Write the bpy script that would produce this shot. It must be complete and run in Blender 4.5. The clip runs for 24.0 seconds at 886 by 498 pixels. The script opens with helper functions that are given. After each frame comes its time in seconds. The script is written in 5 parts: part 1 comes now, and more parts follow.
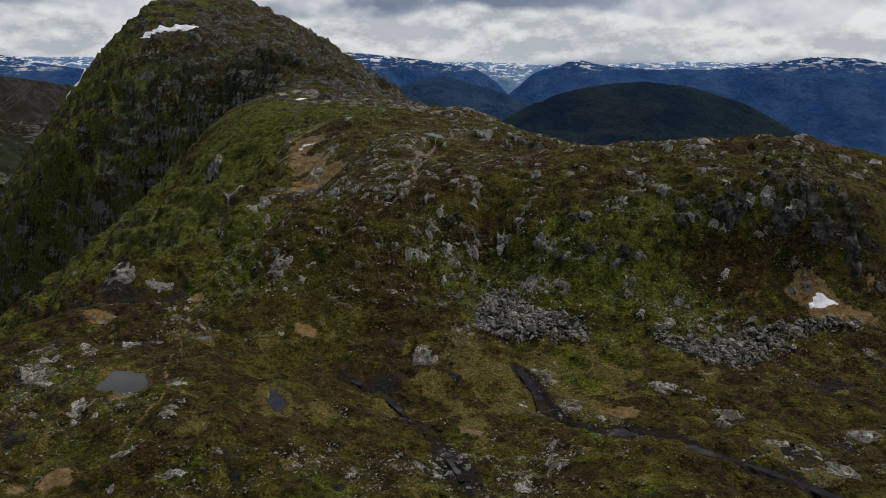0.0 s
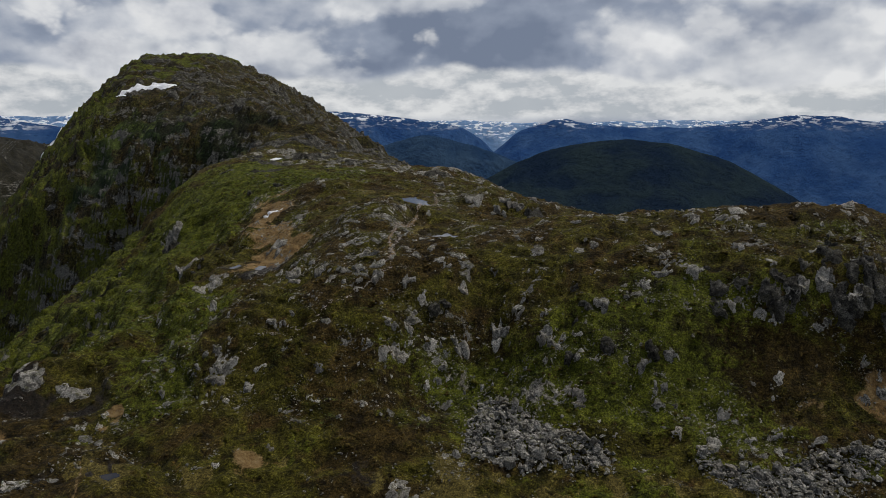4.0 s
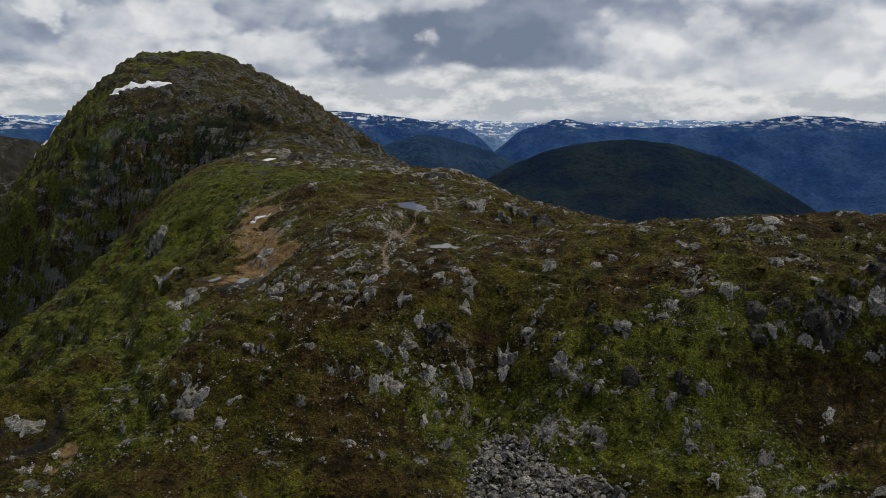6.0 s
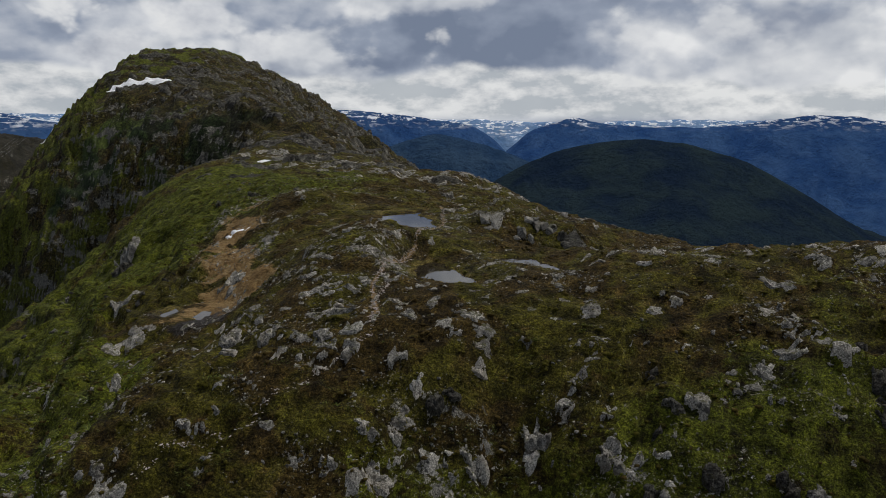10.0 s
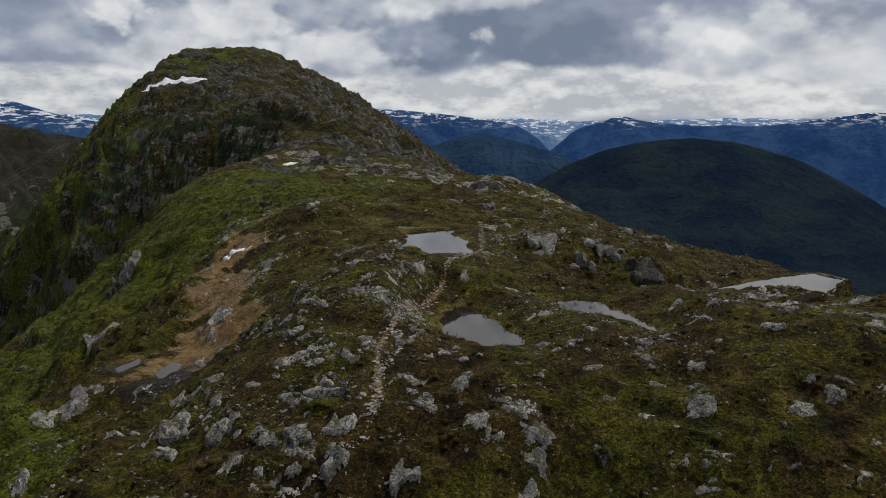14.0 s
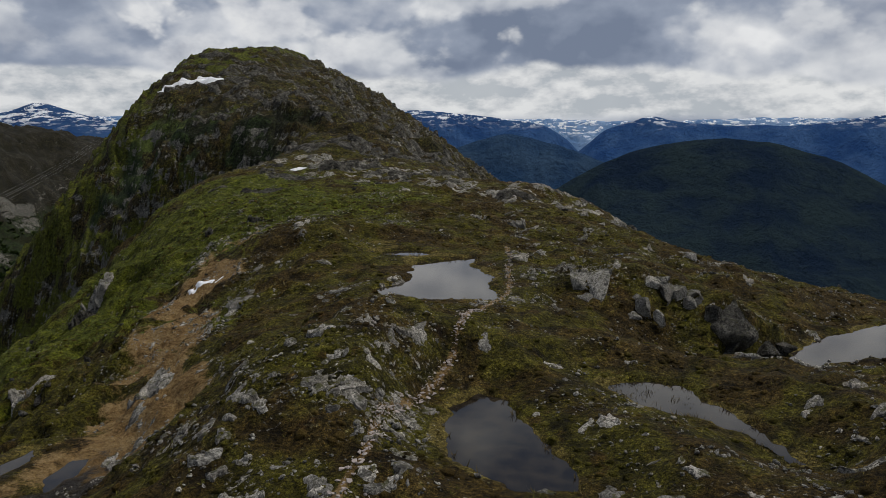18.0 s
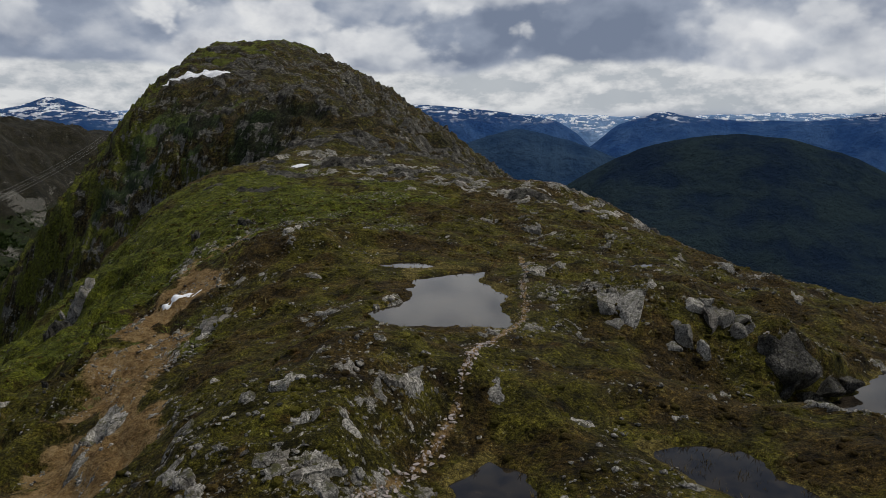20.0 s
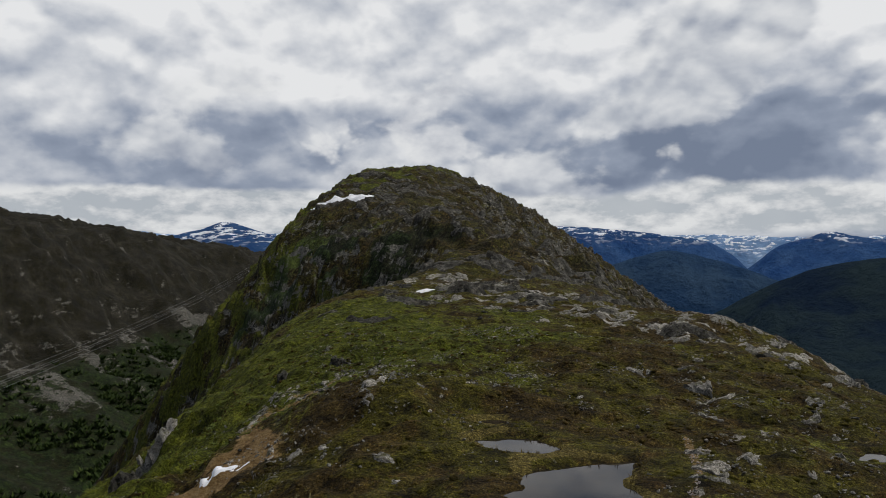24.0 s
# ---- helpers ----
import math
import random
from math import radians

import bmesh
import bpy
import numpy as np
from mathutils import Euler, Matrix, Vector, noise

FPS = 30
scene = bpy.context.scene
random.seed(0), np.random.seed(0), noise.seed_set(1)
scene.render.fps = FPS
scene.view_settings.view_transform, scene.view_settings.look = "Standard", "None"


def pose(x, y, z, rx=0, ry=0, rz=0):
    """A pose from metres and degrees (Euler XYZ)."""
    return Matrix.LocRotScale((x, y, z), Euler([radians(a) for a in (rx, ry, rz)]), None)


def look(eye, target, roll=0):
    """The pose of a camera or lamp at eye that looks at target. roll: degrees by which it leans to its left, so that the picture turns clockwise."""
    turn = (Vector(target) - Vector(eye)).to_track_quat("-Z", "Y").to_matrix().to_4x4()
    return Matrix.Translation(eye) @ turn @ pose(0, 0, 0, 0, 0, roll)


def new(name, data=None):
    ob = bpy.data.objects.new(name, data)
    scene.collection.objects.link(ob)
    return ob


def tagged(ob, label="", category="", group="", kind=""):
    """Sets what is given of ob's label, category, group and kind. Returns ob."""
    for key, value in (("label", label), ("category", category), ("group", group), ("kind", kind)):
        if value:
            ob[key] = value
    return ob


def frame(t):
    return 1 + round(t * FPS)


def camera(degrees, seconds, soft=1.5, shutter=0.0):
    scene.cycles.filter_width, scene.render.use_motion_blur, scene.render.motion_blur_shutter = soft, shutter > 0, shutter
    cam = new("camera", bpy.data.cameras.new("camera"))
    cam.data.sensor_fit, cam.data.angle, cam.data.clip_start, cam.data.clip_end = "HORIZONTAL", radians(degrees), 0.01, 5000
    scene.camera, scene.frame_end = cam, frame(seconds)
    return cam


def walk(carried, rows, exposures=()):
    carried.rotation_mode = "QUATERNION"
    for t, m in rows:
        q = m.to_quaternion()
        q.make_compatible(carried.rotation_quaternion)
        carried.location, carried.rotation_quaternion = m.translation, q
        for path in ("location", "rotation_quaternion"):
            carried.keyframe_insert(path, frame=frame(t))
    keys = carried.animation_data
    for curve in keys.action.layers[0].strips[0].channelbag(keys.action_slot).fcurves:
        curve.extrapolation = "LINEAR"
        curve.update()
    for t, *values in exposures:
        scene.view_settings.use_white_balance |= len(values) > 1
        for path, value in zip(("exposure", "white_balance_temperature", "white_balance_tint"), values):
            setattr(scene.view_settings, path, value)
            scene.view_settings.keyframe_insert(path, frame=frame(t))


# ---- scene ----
cam = camera(63.6, 24.0, soft=0.85)
PATH = [
    (0, (3.918, 4.331, 19.615), (3.808, 6.264, 19.115), 0.1),
    (0.5, (3.797, 7.024, 19.598), (3.701, 8.959, 19.099), 0.1),
    (1, (3.731, 9.844, 19.575), (3.649, 11.779, 19.077), 0.1),
    (1.5, (3.602, 12.915, 19.569), (3.531, 14.851, 19.071), 0.1),
    (2, (3.549, 15.867, 19.552), (3.478, 17.803, 19.056), 0.1),
    (2.5, (3.471, 19.12, 19.569), (3.398, 21.066, 19.114), 0.0),
    (3, (3.277, 22.011, 19.489), (3.204, 23.973, 19.108), 0.1),
    (3.5, (3.245, 25.167, 19.418), (3.17, 27.135, 19.071), 0.0),
    (5.5, (2.91, 37.693, 19.221), (2.834, 39.661, 18.873), 0.0),
    (6, (2.784, 40.713, 19.199), (2.708, 42.681, 18.851), 0.1),
    (6.5, (2.685, 43.94, 19.204), (2.609, 45.908, 18.856), 0.1),
    (7, (2.628, 46.935, 19.215), (2.55, 48.903, 18.865), 0.1),
    (7.5, (2.548, 50.128, 19.187), (2.47, 52.096, 18.838), 0.1),
    (8, (2.483, 53.304, 19.108), (2.401, 55.272, 18.759), 0.1),
    (8.5, (2.454, 56.512, 19.046), (2.366, 58.479, 18.697), 0.1),
    (9, (2.318, 59.491, 19.002), (2.226, 61.458, 18.653), 0.1),
    (9.5, (2.224, 62.716, 18.95), (2.128, 64.683, 18.602), 0.1),
    (10, (2.176, 65.626, 18.977), (2.071, 67.592, 18.627), 0.2),
    (10.5, (2.131, 68.836, 18.92), (2.015, 70.802, 18.57), 0.2),
    (12.5, (1.786, 81.32, 18.886), (1.603, 83.28, 18.533), 0.1),
    (13, (1.771, 84.239, 18.867), (1.557, 86.196, 18.515), 0.1),
    (13.5, (1.711, 87.366, 18.856), (1.487, 89.322, 18.504), 0.0),
    (14, (1.458, 90.5, 18.806), (1.234, 92.456, 18.454), 0.0),
    (14.5, (1.311, 93.689, 18.778), (1.085, 95.645, 18.427), -0.0),
    (15, (1.167, 96.704, 18.734), (0.939, 98.659, 18.383), -0.1),
    (15.5, (1.02, 99.733, 18.787), (0.788, 101.688, 18.436), -0.1),
    (16, (0.821, 102.652, 18.758), (0.584, 104.607, 18.407), -0.1),
    (16.5, (0.596, 105.73, 18.754), (0.347, 107.683, 18.404), -0.1),
    (17, (0.404, 108.704, 18.729), (0.139, 110.655, 18.379), -0.1),
    (17.5, (0.169, 111.823, 18.724), (-0.113, 113.772, 18.374), -0.1),
    (18, (-0.058, 114.946, 18.724), (-0.357, 116.892, 18.374), -0.2),
    (18.5, (-0.326, 117.867, 18.688), (-0.639, 119.811, 18.338), -0.2),
    (20.5, (-1.563, 128.923, 18.639), (-1.891, 130.862, 18.273), -0.1),
    (21, (-1.892, 131.899, 18.636), (-2.221, 133.84, 18.284), -0.1),
    (21.5, (-2.241, 134.652, 18.624), (-2.572, 136.604, 18.334), -0.1),
    (22, (-2.609, 137.537, 18.624), (-2.943, 139.502, 18.458), -0.1),
    (22.5, (-2.852, 140.235, 18.633), (-3.189, 142.205, 18.558), -0.1),
    (23, (-3.286, 143.29, 18.589), (-3.687, 145.249, 18.557), -0.1),
    (23.5, (-3.469, 146.015, 18.597), (-4.034, 147.933, 18.566), -0.1),
    (24, (-3.604, 148.889, 18.589), (-4.324, 150.755, 18.561), -0.3),
]
walk(cam, [(t, look(eye, target, roll)) for t, eye, target, roll in PATH])

# ---- sky, sun ----
SUN_AZ, SUN_EL = radians(48), radians(60)


class Net:
    """A small builder for node trees."""

    def __init__(self, tree):
        self.t = tree
        tree.nodes.clear()

    def put(self, socket, value):
        if isinstance(value, bpy.types.NodeSocket):
            self.t.links.new(value, socket)
        elif value is not None:
            socket.default_value = value

    def math(self, op, a, b=None, c=None, clamp=False):
        node = self.t.nodes.new("ShaderNodeMath")
        node.operation, node.use_clamp = op, clamp
        for k, v in enumerate((a, b, c)):
            if v is not None:
                self.put(node.inputs[k], v)
        return node.outputs[0]

    def noise(self, vec, scale, detail=4.0, rough=0.55, distort=0.0):
        node = self.t.nodes.new("ShaderNodeTexNoise")
        self.put(node.inputs["Vector"], vec)
        node.inputs["Scale"].default_value = scale
        node.inputs["Detail"].default_value = detail
        node.inputs["Roughness"].default_value = rough
        node.inputs["Distortion"].default_value = distort
        return node.outputs["Fac"]

    def ramp(self, fac, *stops):
        node = self.t.nodes.new("ShaderNodeValToRGB")
        self.put(node.inputs["Fac"], fac)
        el = node.color_ramp.elements
        while len(el) < len(stops):
            el.new(0.5)
        for e, (pos, col) in zip(el, stops):
            e.position = pos
            e.color = (*col, 1) if len(col) == 3 else col
        return node.outputs["Color"]

    def step(self, fac, lo, hi, a=0.0, b=1.0):
        node = self.t.nodes.new("ShaderNodeMapRange")
        node.interpolation_type = "SMOOTHSTEP"
        self.put(node.inputs["Value"], fac)
        for key, v in (("From Min", lo), ("From Max", hi), ("To Min", a), ("To Max", b)):
            self.put(node.inputs[key], v)
        return node.outputs["Result"]

    def mix(self, fac, a, b, blend="MIX"):
        node = self.t.nodes.new("ShaderNodeMix")
        node.data_type, node.blend_type = "RGBA", blend
        self.put(node.inputs[0], fac)
        self.put(node.inputs[6], (*a, 1) if isinstance(a, tuple) and len(a) == 3 else a)
        self.put(node.inputs[7], (*b, 1) if isinstance(b, tuple) and len(b) == 3 else b)
        return node.outputs[2]

    def bump(self, height, strength, distance, normal=None):
        node = self.t.nodes.new("ShaderNodeBump")
        self.put(node.inputs["Height"], height)
        node.inputs["Strength"].default_value = strength
        node.inputs["Distance"].default_value = distance
        self.put(node.inputs["Normal"], normal)
        return node.outputs["Normal"]

    def attr(self, name):
        node = self.t.nodes.new("ShaderNodeAttribute")
        node.attribute_name = name
        return node

    def sep(self, color):
        node = self.t.nodes.new("ShaderNodeSeparateColor")
        self.put(node.inputs[0], color)
        return node.outputs


def build_world():
    world = bpy.data.worlds.new("sky")
    scene.world = world
    world.use_nodes = True
    w = Net(world.node_tree)
    t = world.node_tree
    way = t.nodes.new("ShaderNodeTexCoord").outputs["Generated"]
    xyz = t.nodes.new("ShaderNodeSeparateXYZ")
    w.put(xyz.inputs[0], way)
    east, north, up = xyz.outputs
    az = w.math("MULTIPLY", w.math("ARCTAN2", w.math("MULTIPLY", east, -1.0), north), 57.2958)
    el = w.math("MULTIPLY", w.math("ARCSINE", up), 57.2958)

    def stretched(sx, sz, shift=0.0):
        node = t.nodes.new("ShaderNodeCombineXYZ")
        w.put(node.inputs[0], w.math("MULTIPLY", east, sx))
        w.put(node.inputs[1], w.math("MULTIPLY", north, sx))
        w.put(node.inputs[2], w.math("ADD", w.math("MULTIPLY", up, sz), shift))
        return node.outputs[0]

    # a grey ceiling with heaped clouds in front of it: crisp lit heads, grey bases
    p, q = stretched(1.0, 1.5), stretched(1.0, 1.5, 0.045)
    d0, d1 = w.noise(p, 3.6, 11.0, 0.5, 0.15), w.noise(q, 3.6, 11.0, 0.5, 0.15)
    wide = w.noise(stretched(1.0, 2.6, 0.31), 2.0, 5.0, 0.5, 0.1)
    e0, e1 = w.noise(stretched(1.0, 2.2, 0.7), 10.0, 10.0, 0.58), w.noise(stretched(1.0, 2.2, 0.73), 10.0, 10.0, 0.58)

    def puffs(vec, size):
        node = t.nodes.new("ShaderNodeTexVoronoi")
        node.feature = "SMOOTH_F1"
        node.inputs["Scale"].default_value, node.inputs["Detail"].default_value = size, 3.0
        node.inputs["Roughness"].default_value, node.inputs["Smoothness"].default_value = 0.55, 0.35
        warp = t.nodes.new("ShaderNodeVectorMath")
        warp.operation = "MULTIPLY_ADD"
        bend = t.nodes.new("ShaderNodeTexNoise")
        w.put(bend.inputs["Vector"], vec)
        bend.inputs["Scale"].default_value, bend.inputs["Detail"].default_value = 7.0, 5.0
        w.put(warp.inputs[0], bend.outputs["Color"])
        warp.inputs[1].default_value = (0.11, 0.11, 0.11)
        w.put(warp.inputs[2], vec)
        w.put(node.inputs["Vector"], warp.outputs[0])
        return node.outputs["Distance"]

    v0, v1 = puffs(p, 5.0), puffs(stretched(1.0, 1.5, 0.035), 5.0)
    bulge = w.math("MULTIPLY", w.math("SUBTRACT", v1, v0), 0.75)
    mass = w.math("MULTIPLY", w.step(az, 24.0, 13.0), w.step(az, -15.0, -5.0))
    lowering = w.math("MULTIPLY", w.step(el, 3.0, 4.4), w.step(el, 15.0, 6.5))
    tone = w.math("ADD", w.math("ADD", 0.50, bulge), w.math("MULTIPLY", w.math("SUBTRACT", d0, d1), 2.0))
    tone = w.math("ADD", tone, w.math("MULTIPLY", w.math("SUBTRACT", wide, 0.5), 1.0))
    tone = w.math("ADD", tone, w.math("MULTIPLY", w.math("SUBTRACT", w.noise(p, 8.0, 9.0, 0.6), 0.5), 0.55))
    tone = w.math("SUBTRACT", tone, w.math("MULTIPLY", lowering, w.math("ADD", 0.07, w.math("MULTIPLY", mass, 0.30))))
    tone = w.math("ADD", tone, w.math("MULTIPLY", w.step(el, 8.0, 15.0), 0.42))
    tone = w.math("ADD", tone, w.math("MULTIPLY", w.step(az, -6.0, -15.0), 0.13))
    cloud = w.ramp(tone, (0.0, (0.20, 0.245, 0.34)), (0.33, (0.315, 0.365, 0.465)), (0.58, (0.56, 0.595, 0.66)), (0.92, (0.90, 0.91, 0.925)))
    heads = w.step(w.math("ADD", d0, w.math("MULTIPLY", w.math("SUBTRACT", wide, 0.5), 0.5)), 0.54, 0.59)
    head_tone = w.math("ADD", w.math("ADD", 0.52, w.math("MULTIPLY", bulge, 1.2)), w.math("MULTIPLY", w.math("SUBTRACT", d0, d1), 1.8))
    head = w.ramp(head_tone, (0.2, (0.32, 0.36, 0.45)), (0.5, (0.60, 0.63, 0.68)), (0.78, (0.88, 0.89, 0.90)))
    cloud = w.mix(w.math("MULTIPLY", heads, 0.8), cloud, head)
    belt = w.math("MULTIPLY", w.step(el, -0.2, 0.8), w.step(w.math("ADD", el, w.math("MULTIPLY", w.math("SUBTRACT", d0, 0.5), 8.0)), 4.1, 3.4))
    thin = w.ramp(w.math("ADD", 0.5, w.math("MULTIPLY", w.math("SUBTRACT", e0, e1), 2.6)), (0.3, (0.50, 0.54, 0.58)), (0.5, (0.68, 0.70, 0.72)), (0.75, (0.86, 0.87, 0.87)))
    cloud = w.mix(w.math("MULTIPLY", belt, 0.9), cloud, thin)

    # a white tower of cloud behind the summit and a bright head over the eastern fells
    def heap(circles, soft_edge=2.6):
        mask = None
        for ca, ce, r in circles:
            da, de = w.math("SUBTRACT", az, ca), w.math("MULTIPLY", w.math("SUBTRACT", el, ce), 1.15)
            dist = w.math("SQRT", w.math("ADD", w.math("MULTIPLY", da, da), w.math("MULTIPLY", de, de)))
            m = w.math("SUBTRACT", r, dist)
            mask = m if mask is None else w.math("MAXIMUM", mask, m)
        billow = w.math("MULTIPLY", w.math("SUBTRACT", w.noise(p, 9.0, 9.0, 0.62), 0.5), 8.0)
        billow = w.math("ADD", billow, w.math("MULTIPLY", w.math("SUBTRACT", 0.85, puffs(p, 12.0)), 8.0))
        return w.step(w.math("ADD", mask, billow), -1.2, soft_edge)

    lit = w.ramp(w.math("ADD", 0.62, w.math("MULTIPLY", w.math("SUBTRACT", w.noise(p, 11.0, 6, 0.55), w.noise(q, 11.0, 6, 0.55)), 1.6)),
                 (0.2, (0.44, 0.47, 0.54)), (0.55, (0.70, 0.72, 0.76)), (0.8, (0.86, 0.87, 0.88)))
    tower = heap([(25.0, 10.0, 4.4), (22.5, 6.6, 4.4), (28.5, 8.2, 3.6), (18.5, 5.0, 3.4), (26.0, 5.0, 4.6)])
    cloud = w.mix(w.math("MULTIPLY", tower, 0.85), cloud, lit)
    cloud = w.mix(w.math("MULTIPLY", heap([(4.0, 5.2, 1.6), (6.2, 4.6, 1.5), (37.0, 11.5, 2.0), (-13.0, 6.0, 2.2), (-16.5, 7.5, 3.2), (-20.0, 6.5, 2.6)]), 0.6), cloud, lit)
    sky = t.nodes.new("ShaderNodeTexSky")
    sky.sky_type, sky.sun_disc = "NISHITA", False
    sky.sun_elevation, sky.sun_rotation = SUN_EL, -SUN_AZ
    blue = w.mix(1.0, sky.outputs[0], (0.07, 0.07, 0.07), "MULTIPLY")
    high = w.math("MULTIPLY", w.step(el, 20.5, 26.0), w.step(w.noise(p, 2.2, 5.0, 0.5), 0.66, 0.54))
    hole = w.math("MULTIPLY", w.math("MULTIPLY", w.step(el, 18.7, 20.0), w.step(el, 24.5, 22.0)), w.math("MULTIPLY", w.step(az, -9.0, -3.0), w.step(az, 14.0, 9.0)))
    gaps = w.math("MAXIMUM", high, w.math("MULTIPLY", hole, w.step(w.noise(p, 5.0, 5.0, 0.55), 0.66, 0.50)))
    col = w.mix(gaps, cloud, blue)
    back = t.nodes.new("ShaderNodeBackground")
    w.put(back.inputs["Color"], col)
    back.inputs["Strength"].default_value = 0.86
    out = t.nodes.new("ShaderNodeOutputWorld")
    t.links.new(back.outputs[0], out.inputs["Surface"])


build_world()
sun = new("sun", bpy.data.lights.new("sun", "SUN"))
sun.data.energy, sun.data.angle, sun.data.color = 2.45, radians(12), (1.0, 0.95, 0.88)
sun.matrix_world = look((0, 0, 0), (-math.sin(SUN_AZ) * math.cos(SUN_EL), -math.cos(SUN_AZ) * math.cos(SUN_EL), -math.sin(SUN_EL)))
sun.location = (0, 0, 300)

# ---- materials ----


def material(name):
    m = bpy.data.materials.new(name)
    m.use_nodes = True
    w = Net(m.node_tree)
    out = m.node_tree.nodes.new("ShaderNodeOutputMaterial")
    bsdf = m.node_tree.nodes.new("ShaderNodeBsdfPrincipled")
    m.node_tree.links.new(bsdf.outputs[0], out.inputs[0])
    return m, w, bsdf


def place(w):
    return w.t.nodes.new("ShaderNodeNewGeometry").outputs["Position"]


def rock_colour(w, p):
    """Grey gneiss with pale lichen, dark stains and cracks."""
    a, b, c = w.noise(p, 1.1, 7, 0.66), w.noise(p, 7.0, 6, 0.74), w.noise(p, 0.3, 3, 0.5)
    col = w.ramp(b, (0.36, (0.045, 0.043, 0.037)), (0.47, (0.190, 0.180, 0.158)), (0.62, (0.44, 0.42, 0.375)))
    col = w.mix(w.step(a, 0.53, 0.62, 0.0, 0.9), col, (0.040, 0.038, 0.034))
    col = w.mix(w.math("MULTIPLY", w.step(c, 0.5, 0.7), 0.35), col, (0.20, 0.165, 0.12))
    cell = w.t.nodes.new("ShaderNodeTexVoronoi")
    cell.feature = "DISTANCE_TO_EDGE"
    cell.inputs["Scale"].default_value = 0.9
    bent = w.t.nodes.new("ShaderNodeVectorMath")
    bent.operation = "ADD"
    w.put(bent.inputs[0], p)
    wob = w.t.nodes.new("ShaderNodeTexNoise")
    w.put(wob.inputs["Vector"], p)
    wob.inputs["Scale"].default_value = 1.3
    w.put(bent.inputs[1], wob.outputs["Color"])
    w.put(cell.inputs["Vector"], bent.outputs[0])
    crack = w.step(cell.outputs["Distance"], 0.0, 0.03)
    fine = w.t.nodes.new("ShaderNodeTexVoronoi")
    fine.feature = "DISTANCE_TO_EDGE"
    fine.inputs["Scale"].default_value = 3.1
    w.put(fine.inputs["Vector"], bent.outputs[0])
    hair = w.step(fine.outputs["Distance"], 0.0, 0.05)
    col = w.mix(w.math("MULTIPLY", w.math("SUBTRACT", 1.0, hair), w.step(c, 0.40, 0.52, 0.2, 0.7)), col, (0.035, 0.033, 0.028))
    col = w.mix(w.math("MULTIPLY", w.math("SUBTRACT", 1.0, crack), 0.75), col, (0.025, 0.024, 0.020))
    return col, w.math("ADD", w.math("ADD", a, w.math("MULTIPLY", b, 0.4)), w.math("MULTIPLY", crack, 0.25))


def heath_colour(w, p, patch, n0, n2):
    """Brown crowberry and heather with olive grass between, in soft-edged stands a few metres wide."""
    brown = w.ramp(patch, (0.36, (0.010, 0.007, 0.0025)), (0.46, (0.042, 0.028, 0.007)), (0.55, (0.080, 0.054, 0.013)), (0.68, (0.16, 0.112, 0.034)))
    olive = w.ramp(patch, (0.36, (0.015, 0.014, 0.0025)), (0.46, (0.056, 0.050, 0.006)), (0.55, (0.100, 0.092, 0.011)), (0.68, (0.18, 0.155, 0.032)))
    stand = w.math("ADD", w.noise(p, 0.17, 7, 0.62, 0.5), w.math("MULTIPLY", w.math("SUBTRACT", n0, 0.5), 0.9))
    col = w.mix(w.step(stand, 0.42, 0.58), brown, olive)
    rust = w.math("MULTIPLY", w.step(w.noise(p, 0.5, 6, 0.66), 0.56, 0.66), w.step(n0, 0.44, 0.56))
    return w.mix(w.math("MULTIPLY", rust, 0.6), col, w.ramp(n2, (0.38, (0.040, 0.020, 0.007)), (0.65, (0.155, 0.085, 0.026))))


def make_cushions():
    m, w, bsdf = material("heather cushions")
    p = place(w)
    n0, n1, n2 = w.noise(p, 0.06, 5, 0.6), w.noise(p, 0.35, 7, 0.68), w.noise(p, 2.2, 7, 0.72)
    patch = w.math("SUBTRACT", w.math("ADD", w.math("MULTIPLY", n1, 0.55), w.math("MULTIPLY", n2, 0.55)), 0.05)
    isl = w.t.nodes.new("ShaderNodeNewGeometry").outputs["Random Per Island"]
    col = heath_colour(w, p, w.math("ADD", patch, w.math("MULTIPLY", w.math("SUBTRACT", isl, 0.5), 0.09)), n0, n2)
    w.put(bsdf.inputs["Base Color"], col)
    bsdf.inputs["Roughness"].default_value = 0.95
    bsdf.inputs["Specular IOR Level"].default_value = 0.1
    w.put(bsdf.inputs["Normal"], w.bump(w.math("ADD", n2, w.math("MULTIPLY", w.noise(p, 9.0, 4, 0.7), 0.4)), 1.0, 0.6))
    return m


